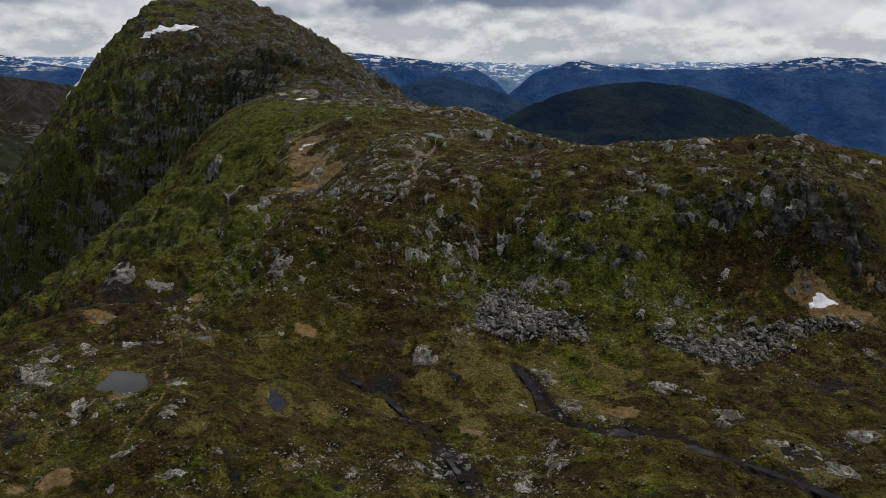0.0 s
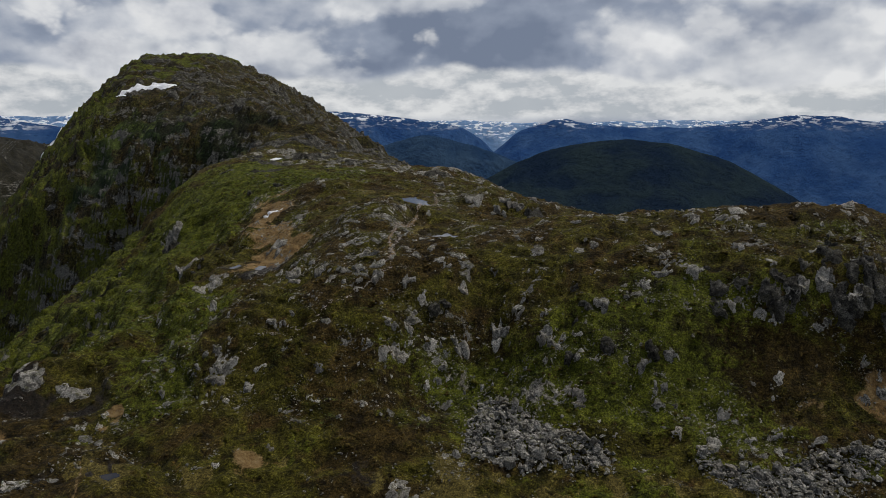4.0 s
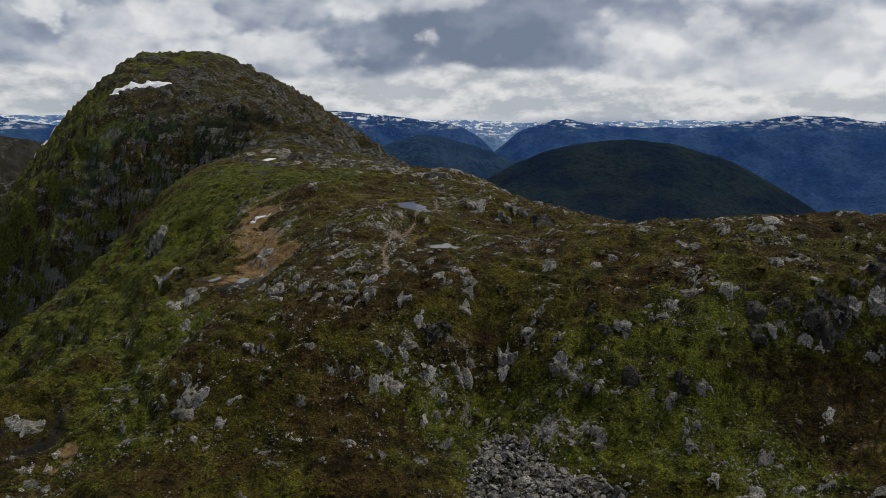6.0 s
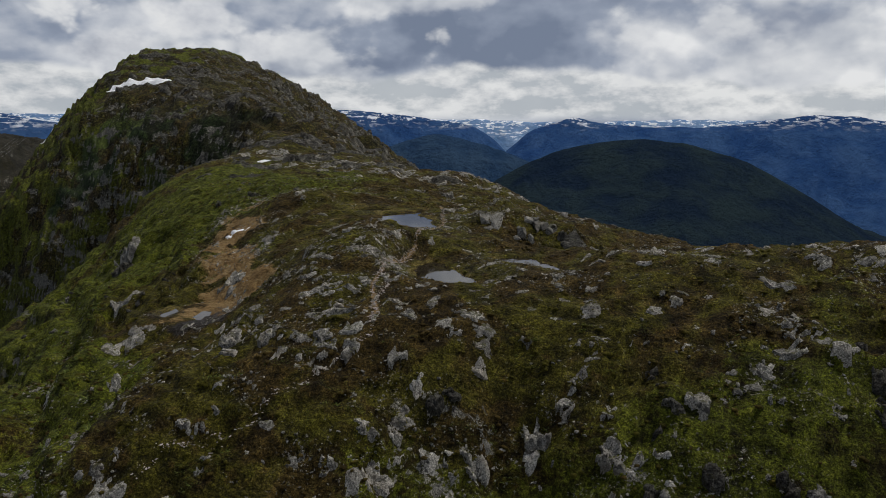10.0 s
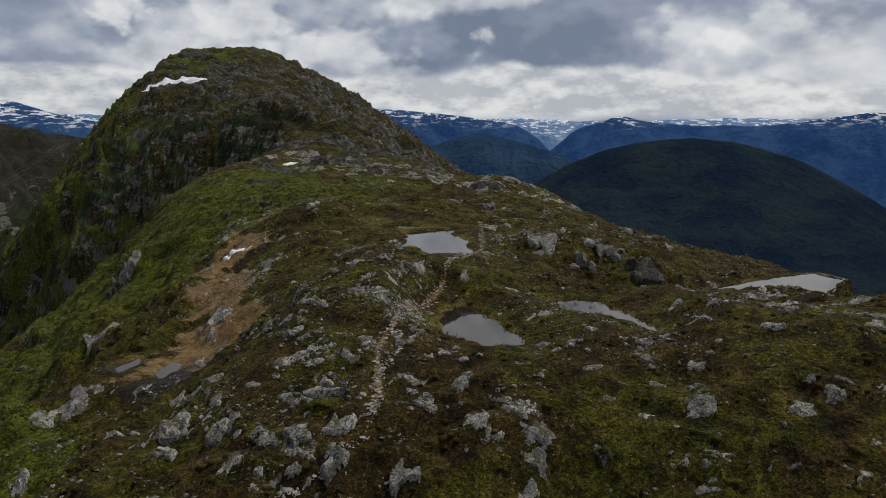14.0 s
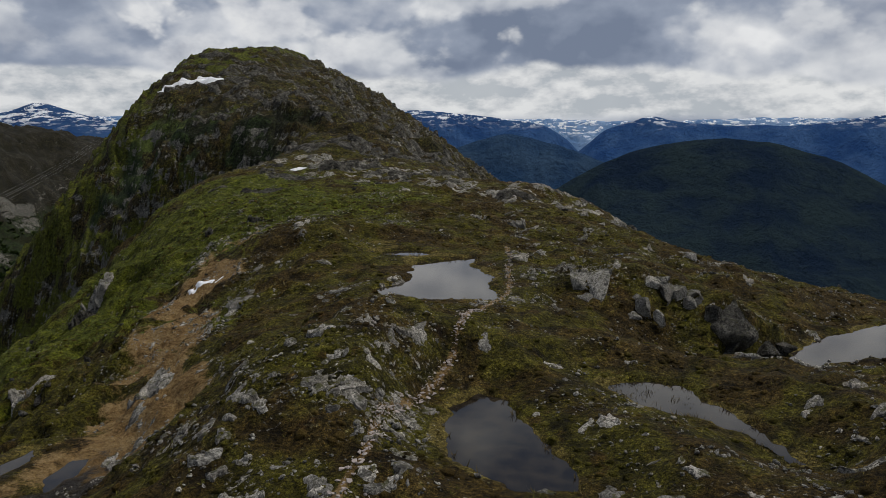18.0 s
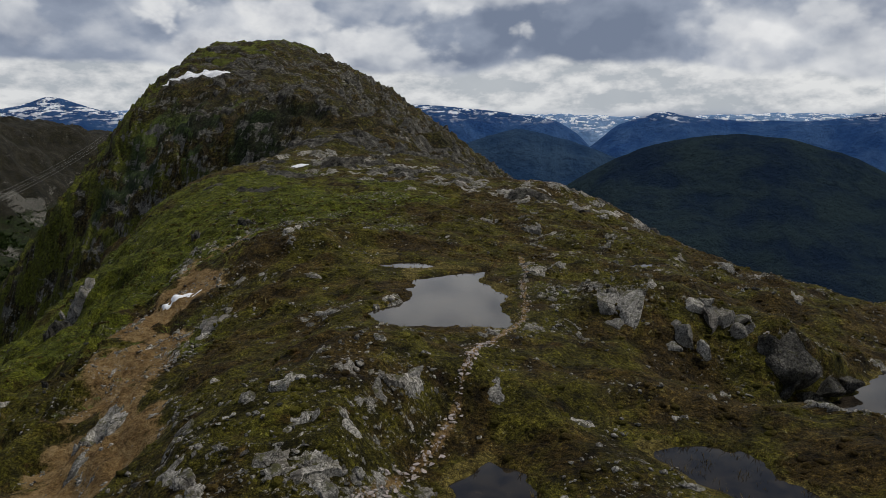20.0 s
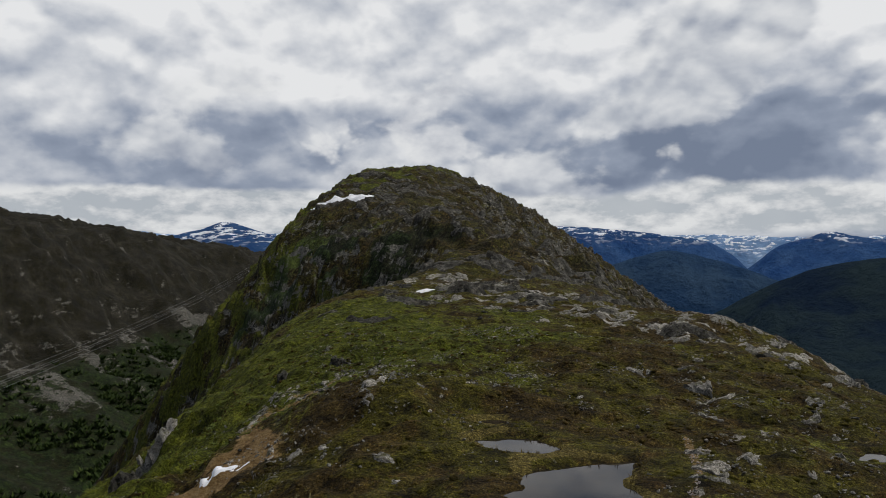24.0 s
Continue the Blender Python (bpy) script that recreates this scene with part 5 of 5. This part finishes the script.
def broken_ground(name, x, y, sizes, rise, step, label, seed, long=1.0, mat=ROCK):
    """Many outcrops of bedrock in one mesh."""
    rng = np.random.RandomState(seed)
    ups = uphill(x, y, rng)
    beds = [bedrock(x[i], y[i], sizes[i] * long * rng.uniform(0.9, 1.5), sizes[i] * rng.uniform(0.6, 1.0), rise * sizes[i] * rng.uniform(0.4, 1.4) + 0.06, ups[i], seed * 1000 + i, step * max(1.0, sizes[i] / np.median(sizes))) for i in range(len(x))]
    px, py, sx, sy, h = (np.concatenate([q[k] for q in beds]) for k in range(5))
    first = np.cumsum([0] + [len(q[0]) for q in beds[:-1]])
    faces = np.concatenate([q[5] + n for q, n in zip(beds, first)])
    return tagged(link_mesh(name, np.stack([px + sx, py + sy, land(px, py) + h], 1), faces, mat), label, "rocks", kind="stuff")


def rocky_slope(x, y, z):
    here = np.exp(-((x - 0) / 30) ** 2 - ((y - 134) / 16) ** 2) + np.exp(-((x + 16) / 16) ** 2 - ((y - 150) / 14) ** 2)
    return np.clip(stony(x, y, z) * 0.6 + 0.30 * here * (1 - 0.95 * np.exp(-((x + 5.5) / 4) ** 2 - ((y - 156.5) / 5) ** 2)) * dry(x, y) * smooth(0.0, 0.35, fbm(x, y, 8, 3, 88.0)), 0, 1)


x, y, z = pick(48000, -60, 62, 64, 275, 17, rocky_slope)
rng = np.random.RandomState(18)
broken_ground("broken_outcrops", x, y, 0.35 + 1.2 * rng.uniform(0, 1, len(x)) ** 3.0, 0.13, 0.12, "broken grey ledges of bedrock showing through the turf", 19)


def slab_band(x, y, z):
    d = line_distance(x, y, [(-88, 358), (-55, 338), (-26, 300), (4, 298), (14, 318), (6, 330)])
    return np.exp(-(d / 12) ** 2) * (0.4 + 0.6 * smooth(-0.1, 0.3, fbm(x, y, 10, 2, 97.0))) * dry(x, y)


def east_rim(x, y, z):
    d = line_distance(x, y, [(26, 151), (36, 149), (46, 144), (58, 143), (74, 140)])
    return np.exp(-(d / 3.2) ** 2) * smooth(-0.1, 0.3, fbm(x, y, 5, 2, 99.0))


x, y, z = pick(700, 22, 78, 134, 158, 46, east_rim)
rng = np.random.RandomState(47)
broken_ground("rim_slabs", x, y, 0.7 + 2.0 * rng.uniform(0, 1, len(x)) ** 2.0, 0.12, 0.16, "pale weathered slabs along the crest of the ridge", 48)


def cliff_band(x, y, z):
    d = line_distance(x, y, [(38, 128), (46, 126), (54, 124.5), (66, 122)])
    return np.exp(-(d / 3.0) ** 2) * smooth(-0.2, 0.25, fbm(x, y, 3.5, 2, 100.0))


x, y, z = pick(520, 36, 68, 114, 132, 49, cliff_band)
rng = np.random.RandomState(54)
broken_ground("cliff_ribs", x, y, 0.7 + 1.8 * rng.uniform(0, 1, len(x)) ** 1.6, 0.42, 0.15, "dark upright ribs of the cliff above the bare earth", 55, 0.8, CRAG)
x, y, z = pick(1500, -110, 40, 270, 375, 36, slab_band)
rng = np.random.RandomState(37)
broken_ground("pale_slabs", x, y, 1.4 + 4.5 * rng.uniform(0, 1, len(x)) ** 1.8, 0.07, 0.3, "pale smooth slabs of bare rock across the saddle", 38)
x, y, z = pick(16000, -400, 90, 270, 930, 33, lambda x, y, z: 1.5 * craggy(x, y, z) * smooth(0.8, 0.55, np.hypot(rough_land(x + 4, y) - rough_land(x - 4, y), rough_land(x, y + 4) - rough_land(x, y - 4)) / 8))
rng = np.random.RandomState(34)
broken_ground("mountain_ledges", x, y, 1.6 + 5.5 * rng.uniform(0, 1, len(x)) ** 2.2, 0.22, 0.5, "grey rock ledges on the flanks of the mountain", 35, 1.6, CRAG)

# two fans of fallen blocks at the foot of the slope, and a few small heaps
FANS = [
    ("scree_fan", [(2.4, 110.5), (4.4, 120.8), (8.0, 121.2), (13.5, 115.5), (20.9, 110.4), (20.5, 108.0), (12.3, 108.0), (5.8, 108.3)], 2600, 260, "steep fan of pale broken blocks below the slope"),
    ("scree_apron", [(30.5, 108.0), (35.5, 103.2), (43.0, 102.8), (53.0, 109.0), (66.0, 112.0), (60.0, 112.5), (50.5, 111.6), (43.8, 110.5), (37.8, 107.6), (31.5, 110.8)], 2400, 220, "long apron of grey fallen blocks beside the bog"),
    ("stone_heap", [(11.2, 146.0), (12.0, 148.8), (13.6, 148.4), (13.4, 146.2)], 60, 16, "small heap of flat pale stones on the heath"),
    ("stone_heap", [(17.6, 154.6), (19.2, 156.8), (21.5, 154.2), (20.4, 153.0)], 55, 14, "small heap of flat pale stones on the heath"),
]
STONE_MESH = []
for k in range(10):
    me = bpy.data.meshes.new("stone")
    me.from_pydata(SMALL[k].tolist(), [], BALL1[1].tolist())
    me.materials.append(ROCK)
    STONE_MESH.append(me)
for n, (name, ring, many, single, label) in enumerate(FANS):
    rng = np.random.RandomState(40 + n)
    lo, hi = np.min(ring, 0), np.max(ring, 0)
    x, y = rng.uniform(lo[0] - 1, hi[0] + 1, many * 4), rng.uniform(lo[1] - 1, hi[1] + 1, many * 4)
    d = outline_distance(x, y, ring) + 0.9 * fbm(x, y, 3.0, 2, 5.0)
    keep = (d < 0) | (rng.uniform(0, 1, many * 4) < 0.12 * (d < 1.0))
    x, y, d = x[keep][:many], y[keep][:many], d[keep][:many]
    small = 0.36 if n < 2 else 0.24
    sizes = small * (0.6 + 1.5 * rng.uniform(0, 1, len(x)) ** 2.5)
    z = land(x, y) + 0.35 * np.clip(-d, 0, 1.5) * rng.uniform(0, 1, len(x))
    fan = strewn(name, x[single:], y[single:], sizes[single:], ROCK, label, zs=z[single:])
    for k in range(min(single, len(x))):
        ob = new("stone", STONE_MESH[k % 10])
        size = small * (1.2 + 2.6 * rng.uniform(0, 1) ** 2) * (1.2 if n < 2 else 0.8)
        ob.matrix_world = pose(x[k], y[k], z[k] - 0.05 * size, rng.uniform(-30, 30), rng.uniform(-30, 30), rng.uniform(0, 360)) @ Matrix.Diagonal((size, size * rng.uniform(0.7, 1.1), size * rng.uniform(0.7, 1.2), 1))
        ob.parent = fan

# flat stones laid along the trail
LOWER_TRAIL = [(-8.5, 147.4), (-9.4, 140.3), (-8.9, 135.2), (-12.2, 132.3), (-14.4, 130.8), (-17.0, 129.2), (-19.4, 126.2), (-23.5, 125.7), (-26.5, 125.4), (-28.5, 123.7)]
FLAG = plain("trodden pale flagstone", (0.36, 0.31, 0.28), 0.85)
FLAG_MESH = []
for k in range(4):
    me = bpy.data.meshes.new("flagstone")
    me.from_pydata(SMALL[k].tolist(), [], BALL1[1].tolist())
    me.materials.append(FLAG)
    FLAG_MESH.append(me)
rng = np.random.RandomState(60)
path = tagged(new("stone_trail"), "rough trail of flat pinkish stones laid through the heath", "path")
for line, gap in ((TRAIL[:10], 0.2), (LOWER_TRAIL, 0.4)):
    pts = np.array(line, float)
    seg = np.r_[0, np.cumsum(np.hypot(*np.diff(pts, axis=0).T))]
    for s in np.arange(0, seg[-1], gap):
        x, y = np.interp(s, seg, pts[:, 0]) + rng.normal(0, 0.24), np.interp(s, seg, pts[:, 1]) + rng.normal(0, 0.24)
        size = rng.uniform(0.16, 0.5)
        ob = new("flagstone", FLAG_MESH[rng.randint(4)])
        ob.matrix_world = pose(x, y, spot(x, y) + 0.0, rng.uniform(-8, 8), rng.uniform(-8, 8), rng.uniform(0, 360)) @ Matrix.Diagonal((size, size * rng.uniform(0.6, 1.0), size * 0.7, 1))
        ob.parent = path

for line, many in ((TRAIL, 620), (LOWER_TRAIL, 300)):
    pts = np.array(line, float)
    seg = np.r_[0, np.cumsum(np.hypot(*np.diff(pts, axis=0).T))]
    s = rng.uniform(0, seg[-1], many)
    wob = rng.normal(0, 0.22, (2, many))
    strewn("trail_gravel", np.interp(s, seg, pts[:, 0]) + wob[0], np.interp(s, seg, pts[:, 1]) + wob[1], rng.uniform(0.05, 0.24, many), FLAG, "loose pale gravel trodden along the trail", sink=0.02, seed=61)

# ---- the brook ----


def brook(label, line, wide, seed):
    """Dark water that winds through the bog."""
    pts = np.array(line, float)
    seg = np.r_[0, np.cumsum(np.hypot(*np.diff(pts, axis=0).T))]
    at = np.arange(0, seg[-1], 0.5)
    x, y = np.interp(at, seg, pts[:, 0]), np.interp(at, seg, pts[:, 1])
    x, y = (np.convolve(np.pad(v, 4, mode="edge"), np.ones(9) / 9, "valid") for v in (x + 0.5 * fbm(at, at * 0, 5, 2, seed), y + 0.5 * fbm(at, at * 0 + 7, 5, 2, seed)))
    bed = np.convolve(np.pad(land(x, y), 6, mode="edge"), np.ones(13) / 13, "valid") + 0.16
    dx, dy = np.gradient(x), np.gradient(y)
    n = np.hypot(dx, dy)
    half = wide * (0.6 + 0.5 * fbm(at, at * 0 + 3, 6, 3, seed + 5))
    left, right = np.stack([x - dy / n * half, y + dx / n * half, bed], 1), np.stack([x + dy / n * half, y - dx / n * half, bed], 1)
    ob = link_mesh("brook_water", np.concatenate([left, right]), grid_faces(2, len(at)), WATER)
    if ob.data.polygons[0].normal.z < 0:
        ob.data.flip_normals()
    return tagged(ob, label, "brook", kind="structure")


brook("slow dark brook winding through the pale bog meadow", STREAM, 1.1, 4.0)
brook("black wet peat runnel in the bog", PEAT_RUN[1:], 0.9, 9.0)

# ---- snow ----


def snow_patch(label, ring, thick, step):
    """Old snow lying over the ground, thin at its edge."""
    lo, hi = np.min(ring, 0) - 2 * step, np.max(ring, 0) + 2 * step
    gx, gy = np.meshgrid(np.arange(lo[0], hi[0], step), np.arange(lo[1], hi[1], step))
    d = outline_distance(gx.ravel(), gy.ravel(), ring) + 2.5 * step * fbm(gx.ravel(), gy.ravel(), 12 * step, 3, 6.0)
    base = land(gx.ravel(), gy.ravel())
    flat = np.convolve(np.pad(base, 20, mode="edge"), np.ones(41) / 41, "valid")
    base = np.maximum(base, np.minimum(flat, base + thick * 0.6))
    z = base + np.where(d < 0, thick * (1 - np.exp(d / (3 * step))), 0.6 * d) - 0.02 * (d > 0) - 0.15 * np.maximum(d, 0)
    z = np.where(d > 0, base - 0.6 * np.minimum(d, 1), z)
    ob = link_mesh("snow_patch", np.stack([gx.ravel(), gy.ravel(), z], 1), grid_faces(*gx.shape), SNOW, smooth_on=True)
    return tagged(ob, label, "snow", "last snow patches")


snow_patch("long white patch of old snow below the summit", [(-271, 606), (-262, 610), (-248, 603), (-236, 597), (-222, 595), (-222, 590), (-240, 589), (-258, 594), (-268, 600)], 3.0, 1.2)
snow_patch("small white snow patch beside the summit ledge", [(-209, 607), (-203, 609), (-199, 604), (-205, 602)], 0.8, 1.0)
snow_patch("narrow snow patch in the saddle", [(-82.9, 331), (-80, 334.5), (-75.5, 333.5), (-76, 331.2)], 0.5, 0.5)
snow_patch("thin tongue of snow on the bare slope", [(-47.6, 201.3), (-46.4, 202.3), (-44.8, 202.7), (-43.2, 202.3), (-43.8, 201.6), (-45.2, 201.5), (-46.4, 200.7)], 0.12, 0.2)
snow_patch("small leftover snow patch below the crag", [(56.0, 114.6), (56.6, 116.0), (58.2, 116.0), (60.2, 114.8), (58.0, 114.2)], 0.4, 0.25)
snow_patch("white snow edge on the far western shoulder", [(-425, 738), (-412, 752), (-404, 750), (-410, 738)], 1.2, 2.0)

# ---- plants ----
GRASS = make_plants("mountain grass", (0.048, 0.050, 0.008), (0.100, 0.098, 0.014), (0.165, 0.130, 0.038))
WILLOW = make_plants("grey-green willow scrub", (0.045, 0.064, 0.010), (0.105, 0.135, 0.022), (0.17, 0.195, 0.055))


def tufts(name, x, y, z, size, blades, mat, label, seed, spread=0.5, width=0.3, lift=0.42):
    """Clumps of short leaning blades."""
    rng = np.random.RandomState(seed)
    n = len(x)
    a = rng.uniform(0, 2 * np.pi, (n, blades))
    r = rng.uniform(0, spread, (n, blades)) * size[:, None]
    bx, by = x[:, None] + r * np.cos(a), y[:, None] + r * np.sin(a)
    face = a + rng.uniform(-0.9, 0.9, a.shape)
    wd = size[:, None] * width * rng.uniform(0.6, 1.2, a.shape)
    hh = size[:, None] * rng.uniform(0.35, 1.0, a.shape) * lift
    out = r + size[:, None] * rng.uniform(0.2, 0.7, a.shape)
    p0 = np.stack([bx - np.sin(face) * wd, by + np.cos(face) * wd, np.broadcast_to(z[:, None] - 0.05, a.shape)], -1)
    p1 = np.stack([bx + np.sin(face) * wd, by - np.cos(face) * wd, np.broadcast_to(z[:, None] - 0.05, a.shape)], -1)
    p2 = np.stack([bx + np.cos(a) * out, by + np.sin(a) * out, z[:, None] + hh], -1)
    v = np.stack([p0, p1, p2], 2).reshape(-1, 3)
    return tagged(link_mesh(name, v, np.arange(len(v)).reshape(-1, 3), mat), label, "plants", kind="stuff")


def open_ground(x, y, z):
    m = masks(x, y, z)
    clear = smooth(0.35, 0.8, np.minimum(line_distance(x, y, TRAIL), line_distance(x, y, LOWER_TRAIL)))
    return clear * dry(x, y) * smooth(0.6, 0.3, m[2]) * smooth(0.62, 0.4, m[0]) * smooth(0.5, 0.25, m[3]) * smooth(0.5, 0.2, m[4])


CUSHION = make_cushions()


def cushions(name, x, y, z, size, mat, label, seed):
    """Low rounded clumps that lie close together."""
    rng = np.random.RandomState(seed)
    v, f = ball(1)
    n = len(x)
    a = rng.uniform(0, 2 * np.pi, n)
    c, s = np.cos(a)[:, None], np.sin(a)[:, None]
    lump = v[None] * (1 + 0.3 * rng.uniform(-1, 1, (n, len(v), 1))) * size[:, None, None]
    wide = rng.uniform(0.6, 1.0, (n, 1))
    co = np.stack([x[:, None] + lump[..., 0] * c - lump[..., 1] * wide * s, y[:, None] + lump[..., 0] * s + lump[..., 1] * wide * c, z[:, None] + lump[..., 2] * rng.uniform(0.35, 0.7, (n, 1))], -1)
    faces = (f[None] + (np.arange(n) * len(v))[:, None, None]).reshape(-1, 3)
    return tagged(link_mesh(name, co.reshape(-1, 3), faces, mat, smooth_on=True), label, "plants", kind="stuff")


x, y, z = pick(64000, -75, 70, 62, 265, 21, lambda x, y, z: 0.8 * open_ground(x, y, z) * smooth(-0.25, 0.3, fbm(x, y, 3.0, 3, 91.0)))
rng = np.random.RandomState(22)
cushions("heather_cushions", x, y, z - 0.04, 0.14 + 0.3 * rng.uniform(0, 1, len(x)) ** 2.5, CUSHION, "dark low heather and crowberry covering the ridge", 23)
x, y, z = pick(90000, -75, 70, 62, 265, 24, lambda x, y, z: 0.7 * open_ground(x, y, z) * smooth(-0.1, 0.5, fbm(x, y, 5.0, 3, 92.0)))
rng = np.random.RandomState(25)
tufts("grass_clumps", x, y, z, 0.12 + 0.2 * rng.uniform(0, 1, len(x)), 6, GRASS, "tufts of yellow-green mountain grass and sedge", 26, 0.5, 0.14, 0.6)
x, y, z = pick(26000, -190, -30, 120, 360, 27, lambda x, y, z: 0.6 * smooth(0.3, 0.7, masks(x, y, z)[1]) * smooth(-0.1, 0.35, fbm(x, y, 9.0, 3, 93.0)))
rng = np.random.RandomState(28)
tufts("willow_scrub", x, y, z, 0.28 + 0.32 * rng.uniform(0, 1, len(x)) ** 2, 24, WILLOW, "grey-green willow scrub on the western slope", 29, 1.1, 0.10, 0.7)
x, y, z = pick(9000, -25, 60, 114, 137, 30, lambda x, y, z: 0.55 * smooth(0.05, 0.4, fbm(x, y, 6.0, 3, 94.0)))
rng = np.random.RandomState(31)
tufts("leafy_scrub", x, y, z, 0.16 + 0.2 * rng.uniform(0, 1, len(x)) ** 2, 16, WILLOW, "low leafy scrub between the rocks of the slope", 32, 1.1, 0.11, 0.6)

REED = make_plants("brown bog sedge", (0.05, 0.034, 0.010), (0.12, 0.085, 0.024), (0.20, 0.15, 0.05))


def reedy(x, y, z):
    """Sedge stands at the water's edge and in the shallow pool."""
    near_shore = np.zeros(x.shape)
    for name in ("pool", "shallow pool", "tarn", "upper pool", "boggy pool"):
        d = outline_distance(x, y, PONDS[name][1])
        near_shore = np.maximum(near_shore, np.exp(-((d - 0.4) / 0.5) ** 2))
    bed = np.exp(-((x - 5.6) / 1.9) ** 2 - ((y - 164.6) / 1.8) ** 2) + 0.4 * (outline_distance(x, y, PONDS["shallow pool"][1]) < 0.3) * smooth(11.5, 8.0, x)
    return np.clip(0.5 * near_shore + bed, 0, 1) * smooth(0.2, 0.5, 0.4 + fbm(x, y, 1.6, 2, 84.0))


x, y, z = pick(30000, -45, 16, 145, 215, 85, reedy)
rng = np.random.RandomState(86)
tufts("shore_sedge", x, y, np.maximum(z, -0.2), 0.16 + 0.2 * rng.uniform(0, 1, len(x)), 7, REED, "brown sedge fringing the pools", 87, 0.5, 0.10, 1.1)

# ---- summit cairn, cables over the valley ----


def cairn(x, y, height, label):
    base = tagged(new("cairn"), label, "cairn")
    rng = np.random.RandomState(70)
    z0 = spot(x, y) - 0.3
    for k in range(40):
        t = k / 40
        r = (1 - t) * height * 0.38
        a = k * 2.4
        ob = new("stone", STONE_MESH[k % 10])
        size = rng.uniform(0.5, 0.9)
        ob.matrix_world = pose(x + r * math.cos(a) * rng.uniform(0.3, 1), y + r * math.sin(a) * rng.uniform(0.3, 1), z0 + t * height, rng.uniform(-15, 15), rng.uniform(-15, 15), rng.uniform(0, 360)) @ Matrix.Diagonal((size, size, size * 0.7, 1))
        ob.parent = base


cairn(-337, 925, 4.2, "tall heap of stones marking the mountain top")

CABLE = plain("weathered aluminium cable", (0.30, 0.31, 0.32), 0.5, 0.6)
for n, (side, low) in enumerate(((-9.0, 0.0), (-3.0, -1.0), (3.0, 0.0), (9.0, -1.0))):
    curve = bpy.data.curves.new("power_cable", "CURVE")
    curve.dimensions, curve.bevel_depth, curve.bevel_resolution = "3D", 0.07, 1
    line = curve.splines.new("POLY")
    a, b, sag = Vector((-318, 183, -80)), Vector((-1080, 1705, -22)), 21.0
    line.points.add(60)
    for k in range(61):
        t = k / 60
        at = a.lerp(b, t) + Vector((side, side * 0.5, low - sag * 4 * t * (1 - t)))
        line.points[k].co = (*at, 1)
    curve.materials.append(CABLE)
    tagged(new("power_cable", curve), "thin grey power cable strung across the valley", "cable", "cables over the valley")

BIRCH = make_plants("mountain birch wood", (0.012, 0.022, 0.006), (0.035, 0.060, 0.012), (0.075, 0.105, 0.022))
x, y, z = pick(16000, -1080, -380, 420, 1350, 51, lambda x, y, z: smooth(-150, -200, z) * smooth(-0.25, 0.25, fbm(x, y, 90, 3, 95.0)))
rng = np.random.RandomState(52)
tufts("birch_wood", x, y, z, 3.5 + 4.0 * rng.uniform(0, 1, len(x)), 14, BIRCH, "green birch wood on the valley floor", 53, 0.5, 0.28, 1.1)
